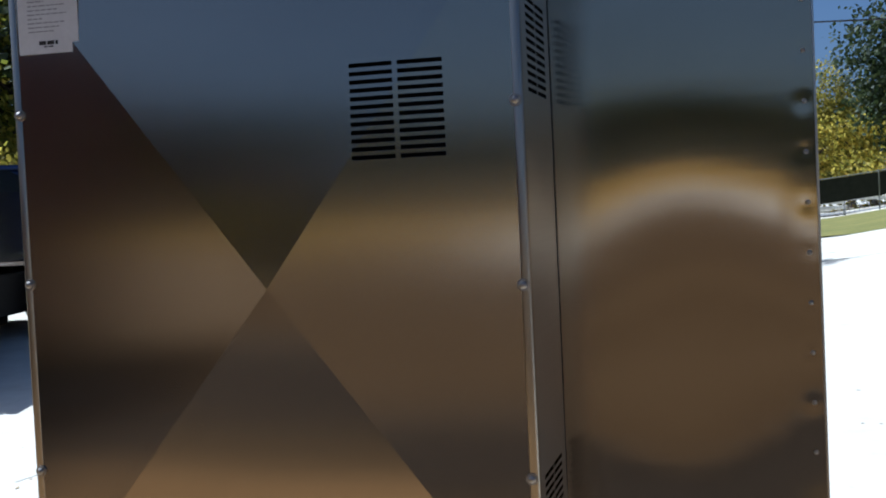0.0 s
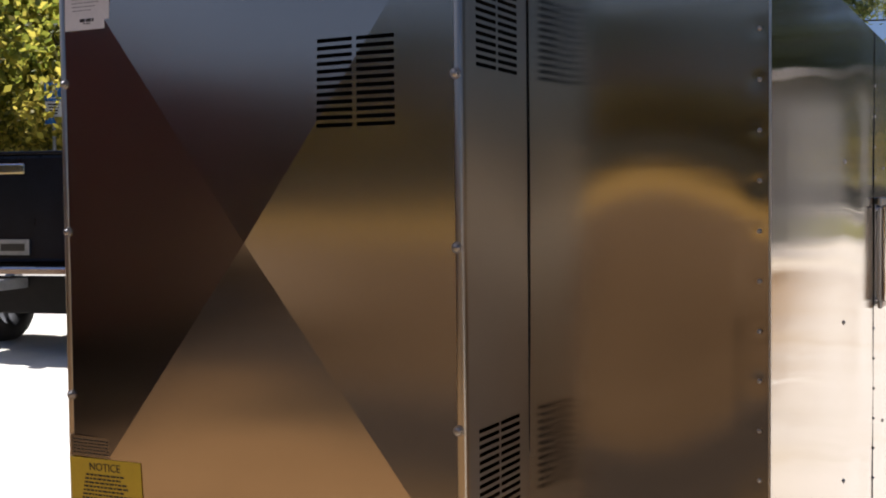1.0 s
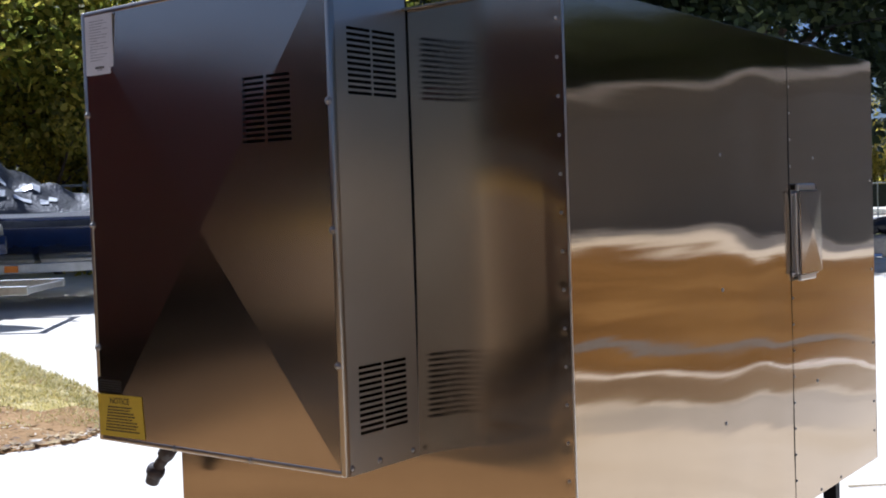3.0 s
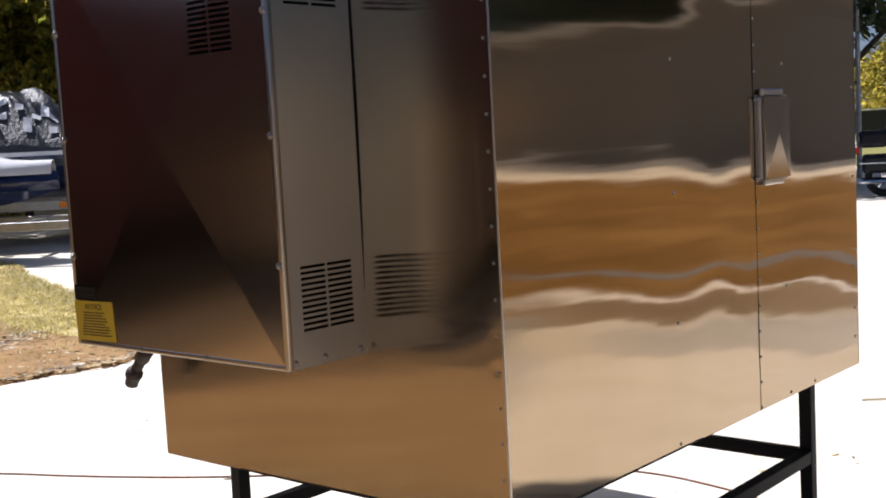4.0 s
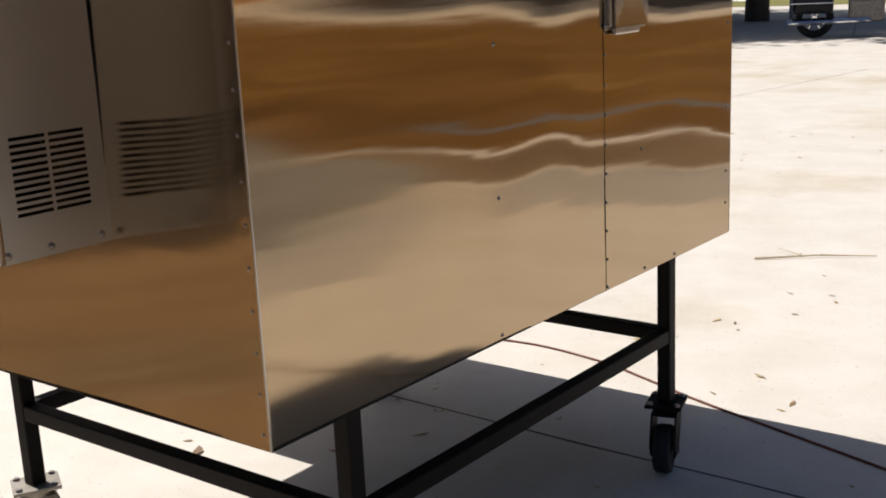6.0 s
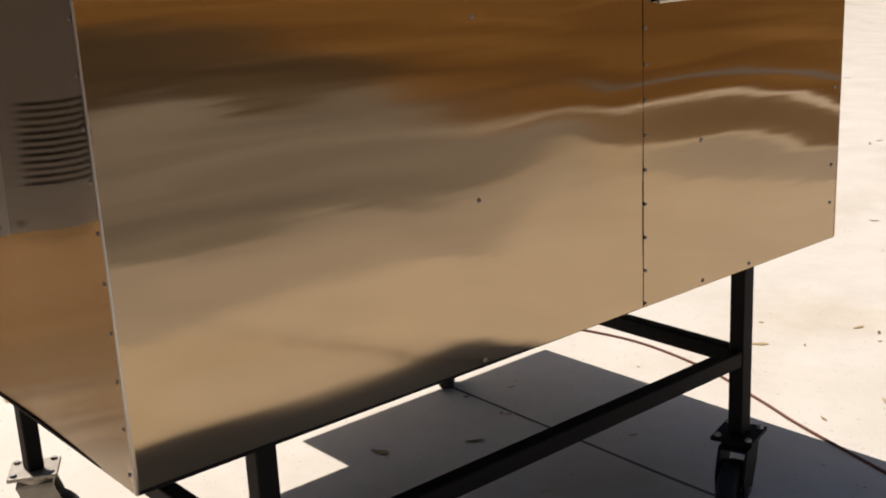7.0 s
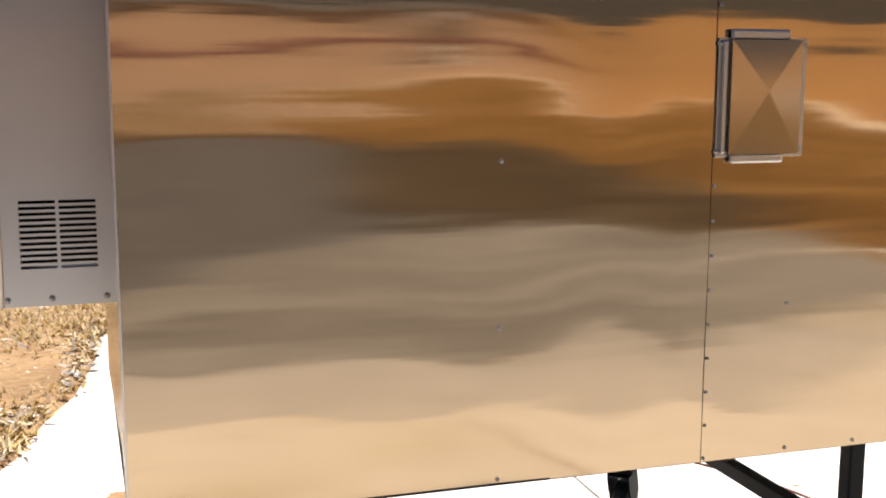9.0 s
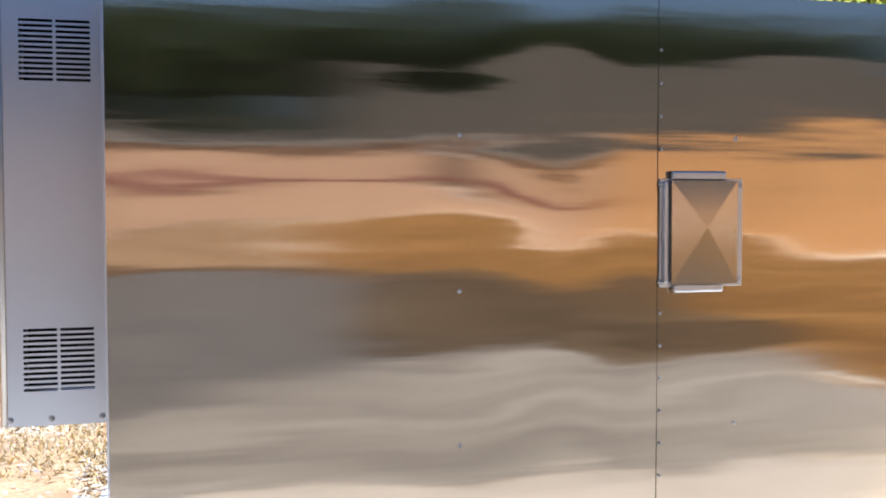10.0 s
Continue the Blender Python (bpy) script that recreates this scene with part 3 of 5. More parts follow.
owned("seam_line", box(-0.002, 0.0012, SEAM - 0.0002, SEAM + 0.0003, ZB + 0.002, ZT - 0.002), DARK_HOLE, "dark joint between the two sheets")
owned("corner_trim", box(-0.003, 0.0007, -0.0020, 0.002, ZB, ZT, 0.0006), STEEL_SATIN, "folded bright corner edge")


def screw_mesh(r=0.0055, h=0.004):
    b = bmesh.new()
    bmesh.ops.create_uvsphere(b, u_segments=10, v_segments=6, radius=r)
    bmesh.ops.scale(b, vec=(1, 1, h / r), verts=b.verts)
    return tube((0, 0, -0.002), (0, 0, 0.0008), r * 1.5, r * 1.35, 10, b)


first_screw = []


def screw(p, turn, parent=None, size=1.0):
    m = (BACK if parent is None else Matrix.Identity(4)) @ Matrix.Translation(p) @ turn @ Matrix.Scale(size, 4)
    if not first_screw:
        first_screw.append(part("screw", screw_mesh(), SCREW, oven))
        first_screw[0].matrix_basis = m
        return first_screw[0]
    return share("screw", first_screw[0], m, parent or oven)


OUT_X, OUT_Y = pose(0, 0, 0, 0, 90, 0), pose(0, 0, 0, 90, 0, 0)
for i in range(17):
    z = ZB + 0.03 + i * 0.078
    screw((-0.017, -0.001, z), OUT_Y, size=0.5)
for i in range(17):
    z = ZB + 0.008 + i * 0.0755
    if not 1.38 < z < 1.72:
        screw((0.002, SEAM + 0.007, z), OUT_X, size=0.5)
for y, zs in ((0.742, (ZB + 0.012, 1.086, 1.426, 1.767)), (1.421, (1.098, 1.768)), (1.434, (ZB + 0.012,)), (1.616, (ZB + 0.012,)), (1.97, (0.85, 0.95, 1.15, 1.4, 1.7))):
    for z in zs:
        screw((wave_side(y, z) + 0.001, y, z), OUT_X, size=0.65)

# burner housing on the end of the oven
housing = owned("burner_housing", box(HX0 + 0.004, HX1 - 0.004, -HD + 0.02, -0.008, HZ1 - 0.003, HZ1), STEEL_SATIN, "stainless burner housing with slotted vents")


def housed(name, bm, mat, label="", smooth=False):
    bmesh.ops.transform(bm, matrix=BACK, verts=bm.verts)
    return part(name, bm, mat, housing, label, smooth)


def slotted(bm, axis, spans, rows, hole):
    """Cuts slots through a sheet: spans along the axis, rows in z."""
    way = Vector((1, 0, 0)) if axis == 0 else Vector((0, 1, 0))
    cuts = [(way, way * c) for s in spans for c in s] + [(Vector((0, 0, 1)), Vector((0, 0, c))) for r in rows for c in r]
    for no, co in cuts:
        bmesh.ops.bisect_plane(bm, geom=bm.verts[:] + bm.edges[:] + bm.faces[:], plane_co=co, plane_no=no, dist=1e-6)
    dead = []
    for f in bm.faces:
        c = f.calc_center_median()
        if hole(c) and any(a < c[axis] < b for a, b in spans) and any(a < c.z < b for a, b in rows):
            dead.append(f)
    bmesh.ops.delete(bm, geom=dead, context="FACES")
    return bm


def slot_rows(z0, z1, n=12, share_open=0.52):
    pitch = (z1 - z0) / (n - share_open * 0 - (1 - share_open))
    return [(z0 + i * pitch, z0 + i * pitch + pitch * share_open) for i in range(n)]


def front_sheet():
    """Cross-broken door: four faces that rise to a low point in the middle, with a slotted vent."""
    b = bmesh.new()
    cx, cz, rise_by = -0.814, 1.625, 0.021
    k = [b.verts.new(p) for p in ((HX0 + 0.012, -HD, HZ0 + 0.012), (HX1 - 0.012, -HD, HZ0 + 0.012), (HX1 - 0.012, -HD, HZ1 - 0.012), (HX0 + 0.012, -HD, HZ1 - 0.012))]
    top = b.verts.new((cx, -HD - rise_by, cz))
    for i in range(4):
        b.faces.new((k[i], k[(i + 1) % 4], top))
    return slotted(b, 0, [(-0.670, -0.6035), (-0.5955, -0.528)], slot_rows(1.812, 1.955), lambda c: True)


housed("front_sheet", front_sheet(), STEEL_FRONT, "cross-broken brushed front with slotted vent")


def side_sheet_of_housing():
    b = bmesh.new()
    v = [b.verts.new(p) for p in ((HX1, -HD + 0.012, HZ0), (HX1, 0.012, HZ0), (HX1, 0.012, HZ1), (HX1, -HD + 0.012, HZ1))]
    b.faces.new(v)
    rows = slot_rows(1.902, 2.043) + slot_rows(1.184, 1.330)
    return slotted(b, 1, [(-0.185, -0.1105), (-0.1035, -0.028)], rows, lambda c: True)


housed("side_sheet", side_sheet_of_housing(), STEEL_SATIN, "satin grey side with two slotted vents")


def side_left():
    b = bmesh.new()
    b.faces.new([b.verts.new(p) for p in ((HX0, -0.004, HZ0), (HX0, -HD + 0.012, HZ0), (HX0, -HD + 0.012, HZ1), (HX0, -0.004, HZ1))])
    return slotted(b, 1, [(-0.185, -0.1105), (-0.1035, -0.028)], slot_rows(1.184, 1.330), lambda c: True)


housed("side_sheet", side_left(), STEEL_SATIN)
housed("bottom_sheet", box(HX0 + 0.002, HX1 - 0.002, -HD + 0.01, -0.004, HZ0, HZ0 + 0.003), STEEL_SATIN)
for x0, x1, z0, z1 in ((HX0, HX0 + 0.014, HZ0, HZ1), (HX1 - 0.014, HX1 + 0.001, HZ0, HZ1)):
    housed("door_edge", box(x0, x1, -HD - 0.002, -HD + 0.016, z0, z1, 0.004), STEEL_EDGE, "rolled bright door edge", True)
for z0, z1 in ((HZ0, HZ0 + 0.014), (HZ1 - 0.014, HZ1)):
    housed("door_edge", box(HX0 + 0.012, HX1 - 0.012, -HD - 0.0015, -HD + 0.016, z0, z1, 0.004), STEEL_EDGE, "", True)
housed("joint", box(HX1 - 0.006, HX1 + 0.0008, 0.0124, 0.0154, HZ0, HZ1), DARK_HOLE, "dark joint against the oven")
# baffle and backing put the shade behind the slots into their colour
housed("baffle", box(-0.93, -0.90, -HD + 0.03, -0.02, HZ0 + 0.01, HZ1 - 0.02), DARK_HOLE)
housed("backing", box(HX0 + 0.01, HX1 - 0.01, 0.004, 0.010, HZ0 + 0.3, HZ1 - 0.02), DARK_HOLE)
for z in (1.337, 1.642, 1.916):
    screw((HX0 + 0.010, -HD - 0.003, z), OUT_Y, size=1.2)
for z in (1.337, 1.620, 1.886):
    screw((HX1 - 0.010, -HD - 0.003, z), OUT_Y, size=1.2)
for p in ((-0.96, -HD - 0.002, HZ0 + 0.007), (-0.70, -HD - 0.002, HZ0 + 0.007)):
    screw(p, OUT_Y)
for y in (-0.215, -0.125, -0.012):
    screw((HX1 + 0.001, y, HZ0 + 0.016), OUT_X)

# cover box on the side
cover = owned("cover_plate", box(0.0018, 0.005, 1.222, 1.436, 1.424, 1.674, 0.0008), STEEL_SATIN, "small boxed stainless cover over an opening")
CY0, CY1, CZ0, CZ1, CX = 1.243, 1.413, 1.431, 1.670, 0.024


def cover_part(name, bm, mat, label=""):
    bmesh.ops.transform(bm, matrix=BACK, verts=bm.verts)
    return part(name, bm, mat, cover, label)


def cover_face():
    """Cross-broken lid: four faces that rise to a point a little off its middle."""
    b = bmesh.new()
    k = [b.verts.new(p) for p in ((CX, CY0, CZ0), (CX, CY1, CZ0), (CX, CY1, CZ1), (CX, CY0, CZ1))]
    low = [b.verts.new((CX - 0.004, v.co.y, v.co.z)) for v in k]
    top = b.verts.new((CX + 0.0034, CY0 + 0.53 * (CY1 - CY0), CZ0 + 0.55 * (CZ1 - CZ0)))
    for i in range(4):
        b.faces.new((k[i], k[(i + 1) % 4], top))
        b.faces.new((low[i], low[(i + 1) % 4], k[(i + 1) % 4], k[i]))
    return b


cover_part("cover_face", cover_face(), STEEL_FRONT, "cross-broken raised face")
cover_part("cover_side", box(0.005, CX - 0.0042, CY0 + 0.003, CY1 - 0.003, CZ0 + 0.003, CZ1 - 0.003, 0.002), STEEL_SATIN, "boxed sides of the cover")
cover_part("flange", box(0.005, CX - 0.006, CY0 + 0.010, CY1 - 0.032, CZ0 - 0.020, CZ0 + 0.001, 0.005), STEEL_SATIN, "turned sheet lip")
cover_part("flange", box(0.005, CX - 0.006, CY0 + 0.004, CY1 - 0.026, CZ1 - 0.001, CZ1 + 0.022, 0.005), STEEL_SATIN, "turned sheet lip")
cover_part("hinge_strip", box(0.005, 0.017, 1.2285, 1.2395, CZ0 + 0.002, CZ1 - 0.002, 0.003), STEEL_SATIN, "folded sheet strip")
for y, z in ((1.226, 1.436), (1.424, 1.441), (1.428, 1.659), (1.226, 1.662)):
    screw((0.005, y, z), OUT_X)


# stickers
def sticker(name, x0, x1, z0, z1, y, mat, label, turn=0.0, lean=0.0):
    b = box(-(x1 - x0) / 2, (x1 - x0) / 2, 0, 0.0008, -(z1 - z0) / 2, (z1 - z0) / 2)
    ob = part(name, b, mat, oven, label)
    ob.matrix_basis = BACK @ Matrix.Translation(((x0 + x1) / 2, y, (z0 + z1) / 2)) @ pose(0, 0, 0, lean, turn, 0)
    return ob


def bars(name, on, rows, mat):
    """Lines of print that cannot be read: rows of (x0, x1, z, height)."""
    b = bmesh.new()
    rng = random.Random(len(rows))
    for x0, x1, z, h in rows:
        x = x0
        while x < x1 - 0.002:
            w = min(x1 - x, rng.uniform(0.005, 0.013))
            box(x, x + w, -0.0004, 0.0002, z - h / 2, z + h / 2, 0, b)
            x += w + 0.0022
    return part(name, b, mat, on)


def lettering(name, text, size, m, on, mat):
    c = bpy.data.curves.new(name, "FONT")
    c.body, c.size, c.align_x, c.align_y, c.extrude = text, size, "CENTER", "CENTER", 0.0003
    ob = new(name + "_curve", c)
    me = bpy.data.meshes.new_from_object(ob.evaluated_get(bpy.context.evaluated_depsgraph_get()))
    bpy.data.objects.remove(ob)
    me.materials.append(mat)
    o = new(name, me)
    o.parent, o.matrix_basis = on, m
    return o


notice = sticker("notice_label", -1.240, -1.066, 1.118, 1.223, -HD - 0.0042, YELLOW, "yellow notice sticker with black print", -1.0, 2.2)
lettering("lettering", "NOTICE", 0.021, Matrix.Translation((0.0, -0.0005, 0.037)) @ pose(0, 0, 0, 90, 0, 0), notice, INK)
bars("print_bar", notice, [(-0.048 - 0.002 * i, 0.046 + 0.003 * i - 0.012 * (i % 3 == 1), 0.022 - 0.0074 * i, 0.0036) for i in range(9)], INK)
rating = sticker("rating_label", -1.238, -1.138, 1.2245, 1.263, -HD - 0.0046, STEEL_END, "small silver foil rating sticker with print")
bars("print_bar", rating, [(-0.044, 0.044, 0.012 - 0.006 * i, 0.0026) for i in range(5)], INK)
sheet_label = sticker("instruction_label", -1.227, -1.119, 2.011, 2.156, -HD - 0.0052, PAPER, "white instruction sheet with small print", 0.6)
rows = [(-0.036, -0.036 + w, 0.058 - 0.0068 * i, 0.0016) for i, w in enumerate((0.06, 0.07, 0.05, 0.072, 0.045, 0.07, 0.062, 0.03, 0.068, 0.055, 0.07, 0.028, 0.066, 0.06, 0.048))]
bars("print_bar", sheet_label, rows, GREY_INK)
bars("logo_shape", sheet_label, [(-0.017, 0.017, -0.0555, 0.006), (-0.008, 0.008, -0.0615, 0.002)], INK)

# stand with casters
LEGS = [(-0.045, 0.25), (-0.045, 1.655), (-W + 0.0, 0.25), (-W + 0.0, 1.655)]
for x, y in LEGS:
    owned("leg", box(x - 0.021, x + 0.021, y - 0.021, y + 0.021, 0.292, ZB - 0.002, 0.004), FRAME_STEEL, "black square tube leg")
RZ = 0.502
for y in (0.25, 1.655):
    owned("rail", box(-W + 0.021, -0.066, y - 0.020, y + 0.020, RZ - 0.021, RZ + 0.021, 0.004), FRAME_STEEL)
owned("rail", box(-0.065, -0.025, 0.271, 1.634, RZ - 0.021, RZ + 0.021, 0.004), FRAME_STEEL)
owned("rail", box(-W - 0.02, -W + 0.02, 0.271, 1.634, RZ - 0.021, RZ + 0.021, 0.004), FRAME_STEEL)


def caster(x, y, turn, metal=ZINC):
    """Swivel caster: bolted plate, raceway, pressed fork and a wide black wheel trailing behind the leg."""
    c = part("caster", box(-0.062, 0.062, -0.055, 0.055, 0.281, 0.292, 0.002), metal, oven, "swivel caster with rubber wheel")
    c.matrix_basis = BACK @ Matrix.Translation((x, y, 0)) @ pose(0, 0, 0, 0, 0, turn)
    part("swivel", tube((0, 0, 0.262), (0, 0, 0.281), 0.040, 0.046, 20), metal, c)
    r, trail = 0.074, 0.034
    zc = LEVEL + r
    for s in (-1, 1):
        yb = bmesh.new()
        pts = [(-0.046, 0.258), (0.046, 0.258), (0.068, 0.190), (trail + 0.026, zc - 0.018), (trail - 0.026, zc - 0.018), (-0.030, 0.205)]
        lofted([[(px, s * 0.036 - 0.003, pz) for px, pz in pts], [(px, s * 0.036 + 0.003, pz) for px, pz in pts]], bm=yb)
        part("fork_plate", yb, metal, c)
    part("fork_top", box(-0.046, 0.046, -0.039, 0.039, 0.252, 0.262, 0.002), metal, c)
    ring = []
    for a in range(28):
        t = 2 * math.pi * a / 28
        prof = [(0.62, -0.025), (0.94, -0.024), (1.0, -0.014), (1.0, 0.014), (0.94, 0.024), (0.62, 0.025)]
        ring.append([(trail + q * r * math.cos(t), w, zc + q * r * math.sin(t)) for q, w in prof])
    part("tyre", lofted(ring + [ring[0]], caps=False), RUBBER, c, "", True)
    part("hub", tube((trail, -0.023, zc), (trail, 0.023, zc), r * 0.64, None, 24), metal, c)
    part("axle", tube((trail, -0.046, zc), (trail, 0.046, zc), 0.010, None, 6), SCREW, c)
    for sx in (-0.046, 0.046):
        for sy in (-0.040, 0.040):
            part("bolt", tube((sx, sy, 0.292), (sx, sy, 0.299), 0.010, 0.007, 8), SCREW, c)
    return c


caster(*LEGS[0], 205)
caster(*LEGS[1], -74, FRAME_STEEL)
caster(*LEGS[2], 62, CREAM_ZINC)
caster(*LEGS[3], 135, FRAME_STEEL)

# gas pipe under the housing
b = tube((-1.115, -0.10, HZ0), (-1.14, -0.10, 1.065), 0.015)
tube((-1.13, -0.10, 1.078), (-1.165, -0.10, 1.045), 0.021, 0.021, 12, b)
tube((-1.155, -0.10, 1.052), (-1.195, -0.10, 1.012), 0.015, None, 12, b)
ball((-1.205, -0.10, 1.000), 0.025, (1, 1, 1), b)
tube((-1.200, -0.10, 1.012), (-1.222, -0.10, 0.968), 0.021, 0.018, 12, b)
owned("gas_pipe", b, PIPE, "dark rusty elbow of gas pipe", True)

# ---------------- small things on the concrete ----------------
def cord():
    c = bpy.data.curves.new("extension_cord", "CURVE")
    c.dimensions, c.bevel_depth, c.bevel_resolution = "3D", 0.0045, 2
    pts = [(-5.1, 0.0), (-4.4, 0.45), (-3.8, 0.84), (-3.5, 0.98), (-3.24, 1.11), (-2.78, 1.38), (-2.31, 1.74), (-1.74, 2.18), (-1.19, 2.42), (-0.75, 2.4), (-0.4, 2.28), (-0.23, 2.21), (0.07, 2.11), (0.38, 2.01), (1.4, 1.68), (2.74, 1.44), (5.31, 2.01)]
    s = c.splines.new("BEZIER")
    s.bezier_points.add(len(pts) - 1)
    for p, (x, y) in zip(s.bezier_points, pts):
        p.co = (x, y, rise(x, y) + 0.0045)
        p.handle_left_type = p.handle_right_type = "AUTO"
    c.materials.append(CORD)
    return tagged(new("extension_cord", c), "thin orange-brown extension cord lying on concrete", "cord")


cord()


def leaf_faces(b, p, size, rng, flat=True):
    """One small curled leaf of three faces."""
    a, s = rng.uniform(0, 6.28), size
    w = s * rng.uniform(0.25, 0.5)
    lift = s * rng.uniform(0.05, 0.3)
    ux, uy = math.cos(a), math.sin(a)
    q = [(-s, 0, lift), (-0.2 * s, -w, lift * 0.2), (0.3 * s, -w * 0.8, 0), (s, 0, lift * 0.8), (0.3 * s, w * 0.8, lift * 0.5), (-0.2 * s, w, lift * 0.7)]
    v = [b.verts.new((p[0] + ux * x - uy * y, p[1] + uy * x + ux * y, p[2] + z + 0.001)) for x, y, z in q]
    b.faces.new((v[0], v[1], v[5]))
    b.faces.new((v[1], v[2], v[4], v[5]))
    b.faces.new((v[2], v[3], v[4]))


def litter():
    rng = random.Random(7)
    b = bmesh.new()
    for _ in range(420):
        x, y = rng.uniform(-6, 3), rng.uniform(-0.5, 9)
        leaf_faces(b, (x, y, rise(x, y)), rng.choice((0.008, 0.012, 0.02, 0.03)), rng)
    for x, y in ((-2.30, 0.55), (-2.35, 0.57), (-1.37, 0.92), (-1.40, 0.95), (-0.70, 2.72), (-1.9, 1.2), (-1.0, 1.2), (-0.85, 1.45)):
        leaf_faces(b, (x, y, LEVEL), 0.035, rng)
    return tagged(part("fallen_leaves", b, DEAD), "scattered small dead leaves and bits on concrete", "leaves", kind="stuff")


litter()


def twig():
    b = tube((-0.80, 4.16, LEVEL + 0.008), (-0.53, 4.36, LEVEL + 0.012), 0.006, 0.004, 6)
    tube((-0.53, 4.36, LEVEL + 0.012), (-0.28, 4.48, LEVEL + 0.008), 0.004, 0.002, 6, b)
    tube((-0.60, 4.31, LEVEL + 0.012), (-0.76, 4.38, LEVEL + 0.02), 0.004, 0.002, 6, b)
    return tagged(part("fallen_twig", b, DEAD), "small forked dry twig on the concrete", "twig")


twig()


def clod():
    b = bmesh.new()
    bmesh.ops.create_grid(b, x_segments=22, y_segments=22, size=0.16)
    for v in b.verts:
        r = v.co.length / 0.16
        e = 1 - r * (0.85 + 0.5 * noise.noise((v.co.x * 9, v.co.y * 9, 2)))
        v.co.z = LEVEL + (0.002 + max(0, e) * 0.016 * (1 + noise.noise(v.co * 40)) if e > 0 else -0.01)
        v.co.x, v.co.y = v.co.x * 1.2 - 1.84, v.co.y * 0.8 + 0.08
    return tagged(part("dirt_patch", b, SOIL, smooth=True), "brown crumbly patch of dirt on the concrete", "dirt")


clod()


def bed_cover():
    rng = random.Random(3)
    blades, dead, straw = bmesh.new(), bmesh.new(), bmesh.new()

    def inside(x, y):
        hit, k = False, len(BED)
        for i in range(k):
            (x0, y0), (x1, y1) = BED[i], BED[(i + 1) % k]
            if (y0 > y) != (y1 > y) and x < (x1 - x0) * (y - y0) / (y1 - y0) + x0:
                hit = not hit
        return hit

    n = 0
    while n < 66000:
        x, y = rng.uniform(-13.0, -0.7), rng.uniform(-1.7, 5.7)
        if not inside(x, y):
            continue
        n += 1
        z = rise(x, y) + 0.035
        grassy = noise.noise((x * 0.9, y * 0.9, 5)) + 0.55 * (y - 3.5 - 0.12 * (x + 6)) + 0.1 + (2.0 if y < 0.3 else 0.0)
        if rng.random() < 0.5 + 0.9 * grassy:
            for _ in range(3):
                a, h = rng.uniform(0, 6.28), rng.uniform(0.004, 0.035)
                w, lean = rng.uniform(0.005, 0.012), rng.uniform(0.03, 0.10)
                ux, uy = math.cos(a), math.sin(a)
                x, y = x + rng.gauss(0, 0.02), y + rng.gauss(0, 0.02)
                into = straw if y < 0.3 else blades
                v = [into.verts.new(q) for q in ((x - uy * w, y + ux * w, z - 0.02), (x + uy * w, y - ux * w, z - 0.02), (x + ux * lean, y + uy * lean, z + h))]
                into.faces.new(v)
        else:
            leaf_faces(dead, (x, y, z - 0.012), rng.choice((0.012, 0.018, 0.025, 0.035, 0.05)), rng)
    tagged(part("grass_tufts", blades, BLADE), "sparse yellow-green grass on the soil bed", "grass", kind="stuff")
    tagged(part("dry_straw", straw, GOLD_STRAW), "dry golden straw scattered over the soil bed", "straw", kind="stuff")
    tagged(part("leaf_litter", dead, DEAD), "dead leaves and straw on the soil bed", "leaves", kind="stuff")


bed_cover()


